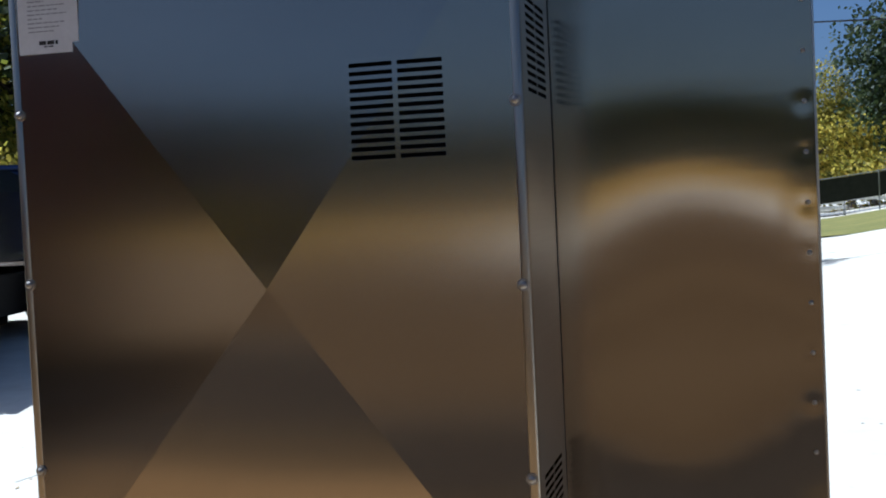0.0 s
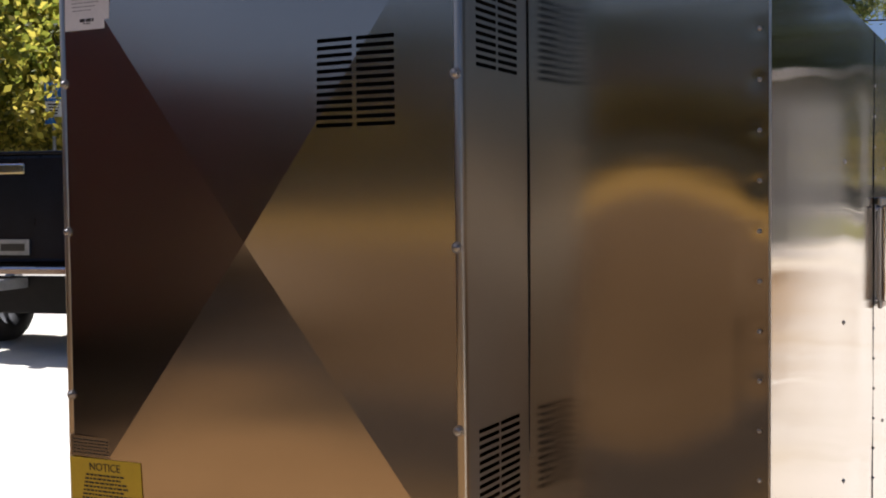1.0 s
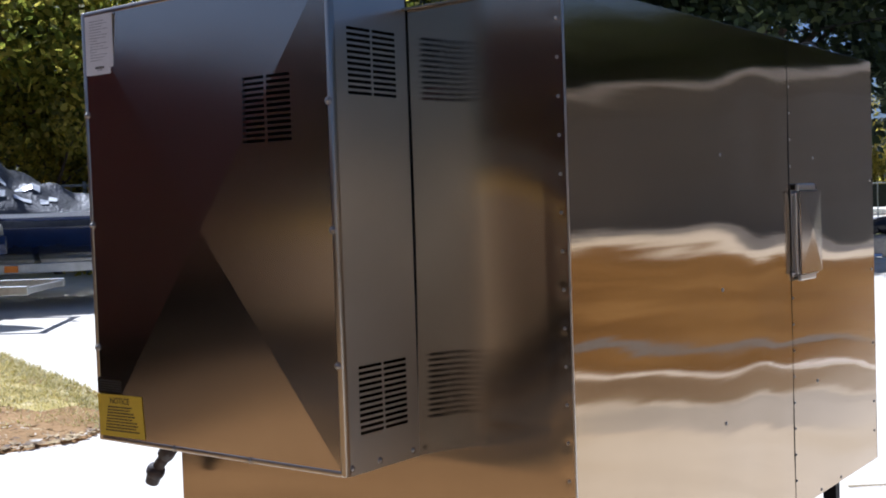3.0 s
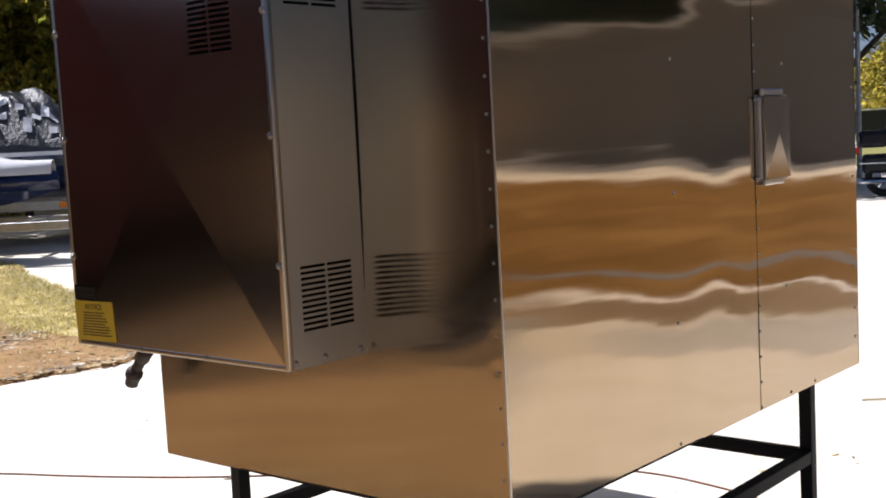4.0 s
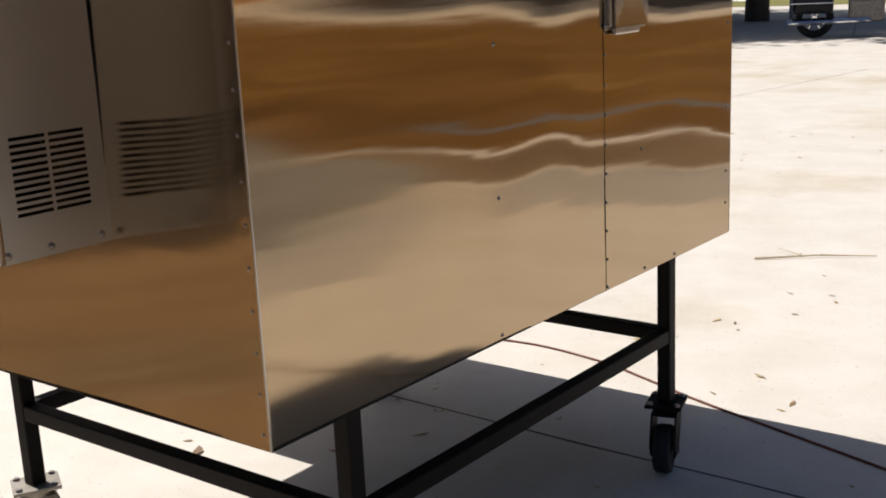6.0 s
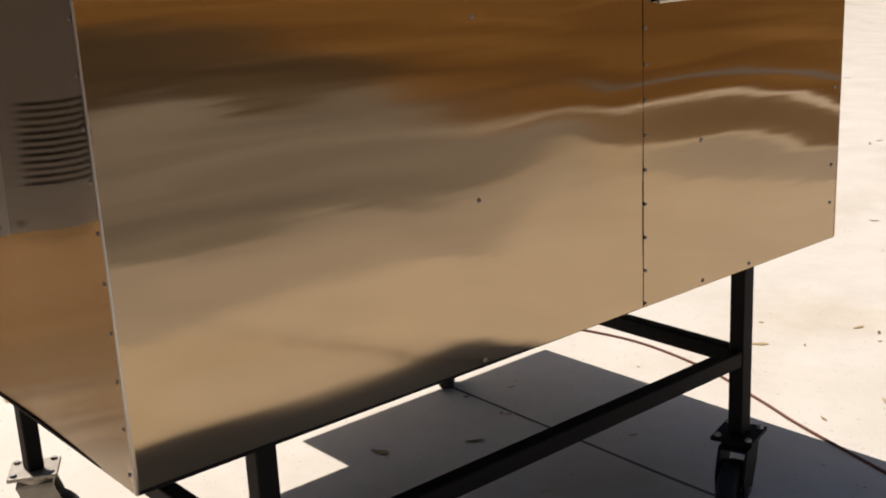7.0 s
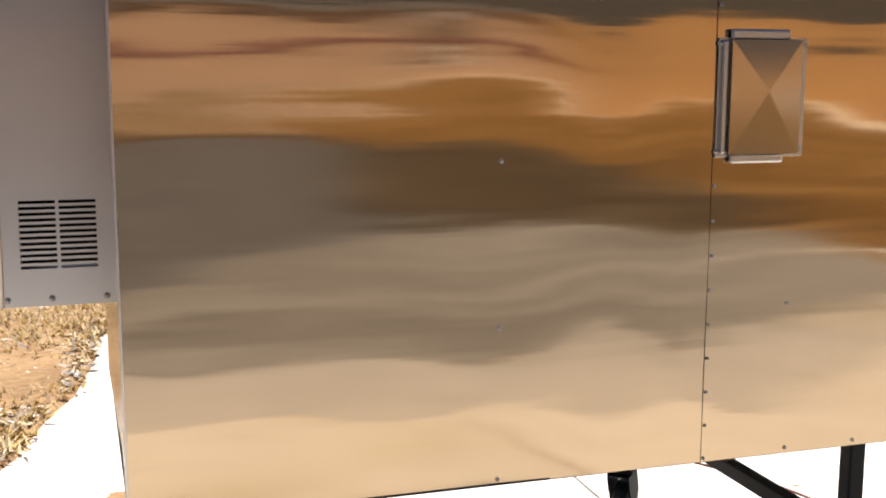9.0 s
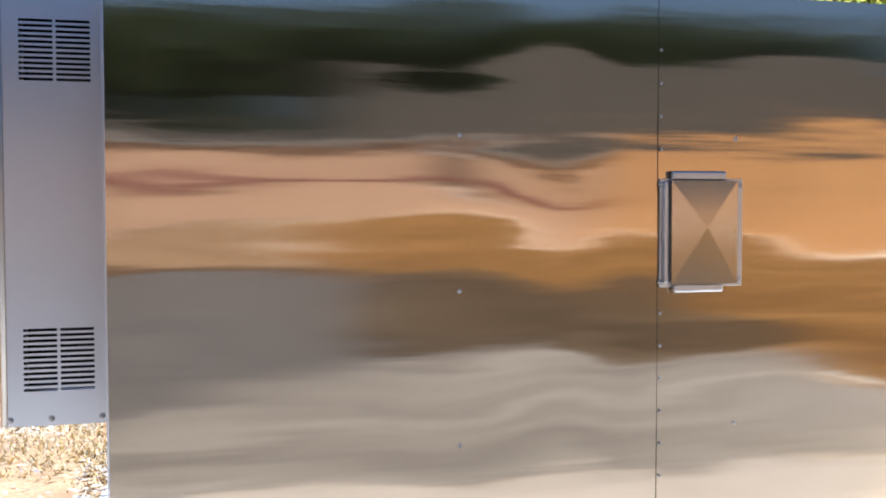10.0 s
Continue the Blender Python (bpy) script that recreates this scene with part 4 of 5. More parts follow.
# ---------------- trees ----------------
def tree(name, height, spread, mat, seed, kind, count, size, label):
    rng = random.Random(seed)
    base = empty(name, pose(0, 0, -60), label, "tree", "trees round the lot")
    b = bmesh.new()
    p, r = Vector((0, 0, -0.3)), height * 0.022 + 0.05
    pts = [p]
    for i in range(6):
        p = p + Vector((rng.uniform(-0.12, 0.12), rng.uniform(-0.12, 0.12), height * (0.15 if kind == "pine" else 0.11)))
        pts.append(p)
    for i, (q, s) in enumerate(zip(pts, pts[1:])):
        tube(q, s, r * (1 - i * 0.14), r * (1 - (i + 1) * 0.14), 8, b, False)
    tips = []
    for i in range(16 if kind == "pine" else 14):
        f = rng.uniform(0.45, 1.0) if kind == "pine" else rng.uniform(0.28, 0.95)
        k = min(5, int(f * 6))
        q = pts[k].lerp(pts[k + 1], f * 6 - k) if k < 5 else pts[5].lerp(pts[6], min(1, f * 6 - 5))
        a = rng.uniform(0, 6.28)
        reach = spread * (1.15 - 0.75 * f if kind == "pine" else rng.uniform(0.5, 1.0)) * rng.uniform(0.6, 1.1)
        up = reach * (0.12 if kind == "pine" else rng.uniform(0.25, 0.9))
        t = q + Vector((math.cos(a) * reach, math.sin(a) * reach, up))
        mid = q.lerp(t, 0.5) + Vector((0, 0, reach * 0.08))
        tube(q, mid, r * 0.34, r * 0.22, 5, b, False)
        tube(mid, t, r * 0.22, r * 0.08, 5, b, False)
        tips += [(mid, 0.7), (t, 1.0), (q.lerp(t, 0.75), 0.9)]
    tips.append((pts[-1], 1.0))
    part("trunk", b, BARK, base, "", True)
    verts, faces = [], []
    clumps = []
    for t, k in tips:
        for _ in range(3):
            o = Vector((rng.gauss(0, 1), rng.gauss(0, 1), rng.gauss(0, 0.6))) * spread * 0.16
            clumps.append((t + o, spread * rng.uniform(0.12, 0.26) * k))
    for _ in range(count):
        c, cr = rng.choice(clumps)
        d = Vector((rng.gauss(0, 1), rng.gauss(0, 1), rng.gauss(0, 0.75)))
        q = c + d * cr * 0.62
        n = Vector((rng.gauss(0, 1), rng.gauss(0, 1), rng.gauss(0, 1) + 0.5)).normalized()
        u = n.orthogonal().normalized()
        w = n.cross(u)
        s = size * rng.uniform(0.55, 1.2)
        slim = 0.28 if kind == "pine" else 0.62
        i = len(verts)
        verts += [tuple(q - u * s), tuple(q + w * s * slim), tuple(q + u * s), tuple(q - w * s * slim)]
        faces.append((i, i + 1, i + 2, i + 3))
    me = bpy.data.meshes.new("crown")
    me.from_pydata(verts, [], faces)
    me.materials.append(mat)
    new("crown", me).parent = base
    return base


OAK = tree("oak_tree", 9.5, 3.8, LEAF_OAK, 1, "oak", 16000, 0.105, "tall oak with sunlit green and yellow leaves")
GOLD = tree("maple_tree", 8.0, 3.4, LEAF_GOLD, 2, "oak", 16000, 0.10, "leafy tree turning yellow in the sun")
DARK = tree("evergreen_tree", 10.5, 4.2, LEAF_DARK, 3, "oak", 16000, 0.14, "dense dark green tree behind the lot")
PINE = tree("pine_tree", 15.0, 3.0, LEAF_PINE, 4, "pine", 8000, 0.17, "tall thin pine with open crown")
COPPER = tree("copper_tree", 10.5, 4.4, LEAF_COPPER, 6, "oak", 14000, 0.15, "dense tree with dark reddish-brown leaves")
DARK_SHRUB = tree("shrub", 3.4, 2.4, LEAF_DARK, 8, "oak", 7000, 0.1, "low dark green shrub under the trees")
SHRUB = tree("shrub", 3.4, 2.4, LEAF_GOLD, 5, "oak", 7000, 0.085, "low sunlit yellow-green shrub")


def plant(kind, x, y, size=1.0, turn=0.0):
    return copy_thing(kind, Matrix.Translation((x, y, rise(x, y))) @ pose(0, 0, 0, 0, 0, turn) @ Matrix.Scale(size, 4))


rng = random.Random(11)
# left, behind the boats
for i in range(26):
    a = radians(-28 - i * 2.6)
    d = rng.uniform(24, 34)
    kind = rng.choice((OAK, GOLD, GOLD, OAK, DARK))
    plant(kind, d * math.sin(a), d * math.cos(a), rng.uniform(0.75, 1.15), rng.uniform(0, 360))
for i in range(14):
    a = radians(-32 - i * 4.4)
    plant(SHRUB, 22.5 * math.sin(a), 22.5 * math.cos(a), rng.uniform(0.7, 1.1), rng.uniform(0, 360))
# behind the far road
for i in range(18):
    plant(rng.choice((PINE, PINE, GOLD)), -44 + i * 4.0 + rng.uniform(-1, 1), rng.uniform(80, 94), rng.uniform(1.2, 1.6), rng.uniform(0, 360))
for i in range(16):
    plant(SHRUB, -44 + i * 4.4 + rng.uniform(-1, 1), rng.uniform(77, 81), rng.uniform(1.3, 2.1), rng.uniform(0, 360))
for x, y, s in ((-13.5, 24.5, 1.1), (-10.2, 27.0, 1.15), (-17.0, 27.5, 1.2)):
    plant(DARK, x, y, s, rng.uniform(0, 360))
# in front of the lot and along its open side
for i in range(44):
    x = -46 + i * 1.8
    plant(rng.choice((DARK, DARK, OAK)), x + rng.uniform(-1, 1), -rng.uniform(50, 56), rng.uniform(1.05, 1.2) if -38 < x < -19 else rng.uniform(0.68, 0.82) if x < -12 else rng.uniform(0.42, 0.54), rng.uniform(0, 360))
for i in range(16):
    plant(DARK_SHRUB, -30 + i * 3.0, -rng.uniform(45, 48), rng.uniform(0.4, 0.6), rng.uniform(0, 360))
for i in range(10):
    plant(COPPER if i < 5 else rng.choice((COPPER, GOLD)), -40 + 2.6 * i + rng.uniform(-1, 1), -rng.uniform(40, 46), rng.uniform(1.0, 1.15) if i < 5 else rng.uniform(0.62, 0.72), rng.uniform(0, 360))
for x, y in ((-34, -27), (-38, -31), (-42, -34), (-37, -37), (-45, -40)):
    plant(COPPER, x, y, rng.uniform(0.95, 1.1), rng.uniform(0, 360))
for i in range(5):
    plant(COPPER, -27 + 1.0 * i + rng.uniform(-1, 1), -rng.uniform(7, 12) - 0.5 * i, rng.uniform(0.55, 0.7), rng.uniform(0, 360))
for i in range(28):
    plant(DARK, rng.uniform(37, 42), -28 + i * 2.2, rng.uniform(0.84, 0.98), rng.uniform(0, 360))
for i in range(13):
    plant(DARK, 9 + 2.5 * i + rng.uniform(-1, 1), rng.uniform(44, 50), rng.uniform(1.0, 1.3), rng.uniform(0, 360))
for ob in (OAK, GOLD, DARK, PINE, SHRUB, DARK_SHRUB, COPPER):
    for o in ob.children_recursive:
        bpy.data.objects.remove(o)
    bpy.data.objects.remove(ob)


# ---------------- far things ----------------
def wheel(parent, x, y, z, r, w, tyre_mat=None, rim_mat=None, axis="x"):
    """A tyre with rim, its axle along x or y."""
    ring = []
    k = 28
    prof = [(0.62, -0.5), (0.92, -0.5), (1.0, -0.32), (1.0, 0.32), (0.92, 0.5), (0.62, 0.5)]
    for a in range(k + 1):
        t = 2 * math.pi * a / k
        if axis == "x":
            ring.append([(x + o * w, y + q * r * math.cos(t), z + q * r * math.sin(t)) for q, o in prof])
        else:
            ring.append([(x + q * r * math.cos(t), y + o * w, z + q * r * math.sin(t)) for q, o in prof])
    ty = part("wheel", lofted(ring, caps=False), tyre_mat or RUBBER, parent, "", True)
    d = Vector((w * 0.35, 0, 0)) if axis == "x" else Vector((0, w * 0.35, 0))
    c = Vector((x, y, z))
    rim = tube(c - d, c + d, r * 0.16, None, 12)
    for i in range(6):
        t = math.pi * i / 3
        o = Vector((0, math.cos(t), math.sin(t))) if axis == "x" else Vector((math.cos(t), 0, math.sin(t)))
        tube(c + o * r * 0.12, c + o * r * 0.63, r * 0.06, r * 0.05, 6, rim)
    part("rim", rim, rim_mat or CHROME, ty)
    return ty


def pickup(name, m, paint, label):
    """A lifted pickup seen from behind; local y runs forward, the tailgate at y = 0."""
    t = empty(name, m, label, "pickup truck")
    part("bed", box(-1.0, 1.0, 0.05, 2.1, 0.95, 1.62, 0.06), paint, t)
    part("tailgate", box(-0.86, 0.86, -0.02, 0.06, 0.80, 1.69, 0.03), paint, t, "closed tailgate")
    part("tailgate_cap", box(-0.87, 0.87, -0.025, 0.05, 1.69, 1.72, 0.008), paint, t)
    part("handle", box(-0.13, 0.13, -0.045, -0.022, 1.53, 1.62, 0.015), CHROME, t, "chrome tailgate handle")
    pl = part("number_plate", box(-0.16, 0.16, -0.05, -0.03, 0.86, 0.99, 0.006), GREY_METAL, t, "plate with plain dark bars")
    part("plate_bar", box(-0.12, 0.12, -0.054, -0.0505, 0.895, 0.955), INK, pl)
    part("bumper", box(-0.98, 0.98, -0.16, 0.02, 0.69, 0.77, 0.02), CHROME, t)
    part("tow_bar", box(-0.05, 0.05, -0.34, 0.1, 0.58, 0.67, 0.01), GREY_METAL, t)
    for sx in (-1, 1):
        part("tail_lamp", box(sx * 0.93 - 0.065, sx * 0.93 + 0.065, -0.03, 0.05, 1.22, 1.58, 0.02), GLOSS_DARK, t, "smoked dark lens")
        part("bed_side", box(sx * 0.98 - 0.03, sx * 0.98 + 0.03, 0.0, 2.1, 1.6, 1.70, 0.02), paint, t)
        wheel(t, sx * 0.86, 0.95, 0.45, 0.45, 0.32)
        wheel(t, sx * 0.86, 4.55, 0.45, 0.45, 0.32)
    part("rear_axle", tube((-0.8, 0.95, 0.45), (0.8, 0.95, 0.45), 0.06), FRAME_STEEL, t)
    part("chassis", box(-0.62, 0.62, 0.1, 5.2, 0.36, 0.80, 0.02), FRAME_STEEL, t)
    cab = bmesh.new()
    lofted([[(-0.98, 2.12, 0.95), (0.98, 2.12, 0.95), (0.98, 4.1, 0.95), (-0.98, 4.1, 0.95)], [(-0.98, 2.12, 1.62), (0.98, 2.12, 1.62), (0.98, 4.1, 1.62), (-0.98, 4.1, 1.62)], [(-0.76, 2.25, 1.86), (0.76, 2.25, 1.86), (0.76, 3.5, 1.86), (-0.76, 3.5, 1.86)]], bm=cab)
    part("cab", cab, paint, t)
    part("rear_window", box(-0.62, 0.62, 2.13, 2.16, 1.64, 1.80, 0.01), GLOSS_DARK, t)
    part("bonnet", box(-0.96, 0.96, 4.1, 5.4, 0.95, 1.5, 0.1), paint, t)
    return t


def turned(x, y, turn, size=1.0, lift=0.0):
    return Matrix.Translation((x, y, rise(x, y) + lift)) @ pose(0, 0, 0, 0, 0, turn) @ Matrix.Scale(size, 4)


pickup("pickup_truck", turned(-8.71, 6.31, 14) @ Matrix.Diagonal((1.12, 1.12, 1.2, 1.0)), BLACK_PAINT, "lifted black pickup truck parked with its tailgate shut")
pickup("pickup_truck", turned(-8.9, 11.75, 36, 1.28), BLUE_PAINT, "dark blue pickup truck parked beside the black one")


def boat_trailer(m):
    """Local x runs along the trailer, stern at +x."""
    t = empty("boat_trailer", m, "aluminium boat trailer with amber side lamp", "trailer")
    for sy in (-0.85, 0.85):
        part("rail", box(-3.2, 2.6, sy - 0.04, sy + 0.04, 0.42, 0.54, 0.01), ALU, t)
        part("side_lamp", box(1.16, 1.32, sy + (-0.075 if sy < 0 else 0.042), sy + (-0.042 if sy < 0 else 0.075), 0.44, 0.52, 0.01), AMBER, t, "amber lamp")
        part("mudguard", lofted([[(-0.6 + 0.42 * math.cos(a), sy * 1.16 + o, 0.33 + 0.42 * math.sin(a)) for a in [math.pi * i / 12 for i in range(13)]] for o in (-0.13, 0.13)], closed=False), ALU, t)
        wheel(t, -0.6, sy * 1.16, 0.32, 0.32, 0.2, None, None, "y")
    for x in (-2.6, -1.2, 0.2, 1.5, 2.55):
        part("crossbar", box(x - 0.04, x + 0.04, -0.81, 0.81, 0.43, 0.51, 0.008), ALU, t)
    part("tongue", box(-5.0, -3.2, -0.05, 0.05, 0.42, 0.52, 0.01), ALU, t)
    part("jockey_wheel", tube((-4.6, 0, 0.0), (-4.6, 0, 0.7), 0.04), ALU, t)
    return t


def hull_rings(length, beam, z0, z1, n=14):
    rings = []
    for i in range(n + 1):
        u = i / n
        w = beam / 2 * min(1.0, (u * 2.4) ** 0.6 if u > 0 else 0.02)
        w = max(w, 0.03)
        keel = z0 + (z1 - z0) * 0.55 * max(0, 1 - u * 2.6) ** 1.6
        x = -length / 2 + length * u
        rings.append([(x, -w, z1), (x, -w * 0.96, z1 - 0.18), (x, -w * 0.6, keel + 0.12), (x, 0, keel), (x, w * 0.6, keel + 0.12), (x, w * 0.96, z1 - 0.18), (x, w, z1), (x, 0, z1 + 0.03)])
    return rings


def boat(m):
    t = empty("motor_boat", m, "dark blue motor boat under a grey cover on a trailer", "boat")
    part("hull", lofted(hull_rings(5.2, 1.9, 0.56, 1.12)), BLUE_PAINT, t, "glossy dark blue hull", True)
    part("rub_rail", lofted([[(p[0], p[1] * 1.015, 1.10 + o) for p in [r[0] for r in hull_rings(5.2, 1.92, 0.5, 1.1)]] for o in (0, 0.05)], closed=False), WHITE_GEL, t)
    rings = []
    for i in range(47):
        u = i / 46
        x = -2.35 + 4.6 * u
        w = 0.97 * min(1, (u * 2.6 + 0.06) ** 0.6)
        top = 0.25 + 0.62 * math.exp(-((u - 0.62) / 0.2) ** 2) + 0.35 * math.exp(-((u - 0.25) / 0.14) ** 2)
        ring = []
        for j in range(27):
            v = -1 + j / 13
            z = 1.10 + top * (1 - abs(v) ** 1.7)
            z += (0.14 * noise.noise((x * 3.1, v * 2.6, 7)) - 0.16 * abs(noise.noise((x * 2.6 + v, v * 2.0, 1))) + 0.07 * abs(noise.noise((x * 7.0, v * 4.0, 3)))) * (1 - v * v)
            ring.append((x, v * w, z - (0.12 if abs(v) > 0.99 else 0)))
        rings.append(ring)
    part("cover", lofted(rings, closed=False), TARP, t, "sagging dark grey fabric cover", True)
    # white pieces strewn by noise over one flank of the cover
    marks = bmesh.new()
    for i in range(6, 40):
        for j in range(3, 9):
            if noise.noise((i * 0.55, j * 0.9, 12.0)) > 0.22:
                q = [Vector(rings[a][c]) + Vector((0, -0.012, 0.012)) for a, c in ((i, j), (i + 1, j), (i + 1, j + 1), (i, j + 1))]
                marks.faces.new([marks.verts.new(p) for p in q])
    tagged(part("cover_marks", marks, WHITE_GEL, t, "white marks on the cover"), "scattered white marks on the dark cover", kind="stuff")
    mo = part("outboard_motor", lofted([[(2.62 + 0.24 * s * math.cos(a), 0.17 * s * math.sin(a), z) for a in [math.pi * k / 8 for k in range(16)]] for s, z in ((0.6, 1.08), (1.0, 1.16), (1.05, 1.5), (0.95, 1.66), (0.5, 1.75))]), BLACK_PAINT, t, "black outboard motor", True)
    part("motor_leg", box(2.52, 2.70, -0.07, 0.07, 0.42, 1.1, 0.03), BLACK_PAINT, mo)
    part("cowl_stripe", box(2.40, 2.86, -0.182, 0.182, 1.30, 1.34, 0.004), GREY_METAL, mo)
    return t


def watercraft(m):
    t = empty("jet_ski", m, "white jet ski with dark seat on a trailer", "jet ski")
    part("hull", lofted(hull_rings(2.9, 1.05, 0.56, 0.95)), BLUE_PAINT, t, "dark lower hull", True)
    rings = []
    for i in range(13):
        u = i / 12
        h = 0.16 + 0.34 * math.exp(-((u - 0.45) / 0.17) ** 2)
        w = 0.5 * min(1, (u * 2.8 + 0.05) ** 0.6)
        x = -1.4 + 2.8 * u
        rings.append([(x, w * math.cos(a), 0.95 + h * math.sin(a)) for a in [math.pi * k / 8 for k in range(9)]])
    part("deck", lofted(rings, closed=False), WHITE_GEL, t, "glossy white deck", True)
    part("seat", box(-0.05, 1.15, -0.17, 0.17, 1.22, 1.42, 0.07), RUBBER, t)
    part("handlebar", tube((-0.15, -0.36, 1.52), (-0.15, 0.36, 1.52), 0.025), FRAME_STEEL, t)
    part("mirror", ball((-0.35, -0.42, 1.40), 0.07, (1.3, 0.6, 1)), RUBBER, t)
    return t


boat_trailer(turned(-15.6, 6.8, 55, 1.2))
boat(turned(-15.5, 6.95, 55, 1.2))
boat_trailer(turned(-14.1, 5.3, 40, 0.95))
watercraft(turned(-13.9, 5.45, 220, 1.18))


def motorcycle(m):
    """Local x runs forward; the rear wheel stands at x = 0."""
    t = empty("motorcycle", m, "black touring motorcycle with chrome trim parked on concrete", "motorcycle")
    wheel(t, 0, 0, 0.32, 0.32, 0.15, None, None, "y")
    wheel(t, 1.62, 0, 0.32, 0.32, 0.13, None, None, "y")
    part("rear_mudguard", lofted([[(0.37 * math.cos(a), o, 0.33 + 0.38 * math.sin(a)) for a in [math.pi * (i / 12) for i in range(1, 12)]] for o in (-0.1, 0.1)], closed=False), BLACK_PAINT, t)
    part("front_mudguard", lofted([[(1.62 + 0.36 * math.cos(a), o, 0.33 + 0.36 * math.sin(a)) for a in [math.pi * (i / 12) for i in range(1, 12)]] for o in (-0.08, 0.08)], closed=False), BLACK_PAINT, t)
    for sy in (-1, 1):
        part("saddlebag", box(-0.36, 0.30, sy * 0.30 - 0.12, sy * 0.30 + 0.12, 0.42, 0.74, 0.06), BLACK_PAINT, t)
        part("exhaust_pipe", tube((-0.45, sy * 0.26, 0.27), (0.9, sy * 0.24, 0.29), 0.05), CHROME, t)
        part("fork_leg", tube((1.62, sy * 0.1, 0.32), (1.34, sy * 0.1, 0.98), 0.028), CHROME, t)
        part("bag_rail", tube((-0.40, sy * 0.43, 0.60), (0.30, sy * 0.43, 0.60), 0.014), CHROME, t)
    part("tour_pack", box(-0.42, 0.08, -0.27, 0.27, 0.86, 1.16, 0.08), BLACK_PAINT, t, "black top box")
    part("tail_light", box(-0.47, -0.40, -0.16, 0.16, 0.76, 0.87, 0.02), RED_LENS, t)
    part("backrest", box(0.02, 0.14, -0.17, 0.17, 0.90, 1.24, 0.05), RUBBER, t)
    part("seat", box(0.10, 0.85, -0.18, 0.18, 0.66, 0.82, 0.07), RUBBER, t)
    part("tank", ball((1.02, 0, 0.82), 0.27, (1.25, 0.7, 0.62)), BLACK_PAINT, t, "", True)
    part("engine", box(0.55, 1.12, -0.22, 0.22, 0.26, 0.66, 0.06), ZINC, t)
    part("fairing", ball((1.34, 0, 0.98), 0.30, (0.6, 1.1, 0.8)), BLACK_PAINT, t, "", True)
    part("windscreen", box(1.28, 1.31, -0.22, 0.22, 1.15, 1.42, 0.01), GLOSS_DARK, t)
    part("kickstand", tube((0.7, 0.2, 0.3), (0.66, 0.42, 0.0), 0.016), CHROME, t)
    return t


motorcycle(turned(-6.5, 20.8, 20, 1.12))


def fence(x0, y0, x1, y1, height, screened, label):
    """Chain-link fence: posts, top rail and wire, with a dark screen along its foot."""
    k = math.hypot(x1 - x0, y1 - y0)
    t = empty("fence", Matrix.Translation((x0, y0, 0)), label, "fence", kind="structure")
    n = int(k / 3)
    pts = [(x0 + (x1 - x0) * i / n, y0 + (y1 - y0) * i / n) for i in range(n + 1)]
    first = None
    for x, y in pts:
        m = Matrix.Translation((x - x0, y - y0, rise(x, y)))
        if first is None:
            first = part("post", tube((0, 0, -0.2), (0, 0, height + 0.08), 0.04, None, 8), GREY_METAL, t)
            first.matrix_basis = m
        else:
            share("post", first, m, t)
    rails, wires, scr = bmesh.new(), bmesh.new(), bmesh.new()
    for (xa, ya), (xb, yb) in zip(pts, pts[1:]):
        za, zb = rise(xa, ya), rise(xb, yb)
        a, c = Vector((xa - x0, ya - y0, za)), Vector((xb - x0, yb - y0, zb))
        up = Vector((0, 0, 1))
        tube(a + up * height, c + up * height, 0.03, None, 6, rails)
        if screened:
            side = Vector((-(c - a).y, (c - a).x, 0)).normalized() * 0.01
            lofted([[a + up * 0.75 - side, c + up * 0.75 - side, c + up * 0.75 + side, a + up * 0.75 + side], [a + up * (height - 0.05) - side, c + up * (height - 0.05) - side, c + up * (height - 0.05) + side, a + up * (height - 0.05) + side]], bm=scr)
        for i in range(5):
            tube(a + up * (0.1 + height * i / 5), c + up * (0.1 + height * i / 5), 0.008, None, 4, wires, False)
        for i in range(12):
            p = a.lerp(c, i / 12)
            tube(p + up * 0.05, p + up * height, 0.006, None, 4, wires, False)
    part("top_rail", rails, GREY_METAL, t)
    part("wire_mesh", wires, GREY_METAL, t)
    if screened:
        part("screen", scr, DARK_SCREEN, t, "dark fabric screen")
    return t


fence(-60, 62, 40, 62, 2.05, True, "chain-link fence with dark screen along the road")
fence(-27, 3, -10, 21, 1.8, False, "grey chain-link fence in front of the trees")


def guard_rail():
    t = empty("guard_rail", Matrix.Identity(4), "pale guard rail along the far road", "guard rail", kind="structure")
    b = bmesh.new()
    for i in range(24):
        x = -60 + i * 5
        for z in (0.45, 0.72):
            box(x, x + 5, 63.2, 63.26, rise(x + 2.5, 63.2) + z, rise(x + 2.5, 63.2) + z + 0.16, 0, b)
    part("beam", b, WHITE_GEL, t)
    first = None
    for i in range(25):
        x = -60 + i * 5
        m = Matrix.Translation((x, 63.35, rise(x, 63.3)))
        if first is None:
            first = part("post", box(-0.06, 0.06, -0.06, 0.06, -0.2, 0.9), GREY_METAL, t)
            first.matrix_basis = m
        else:
            share("post", first, m, t)


guard_rail()


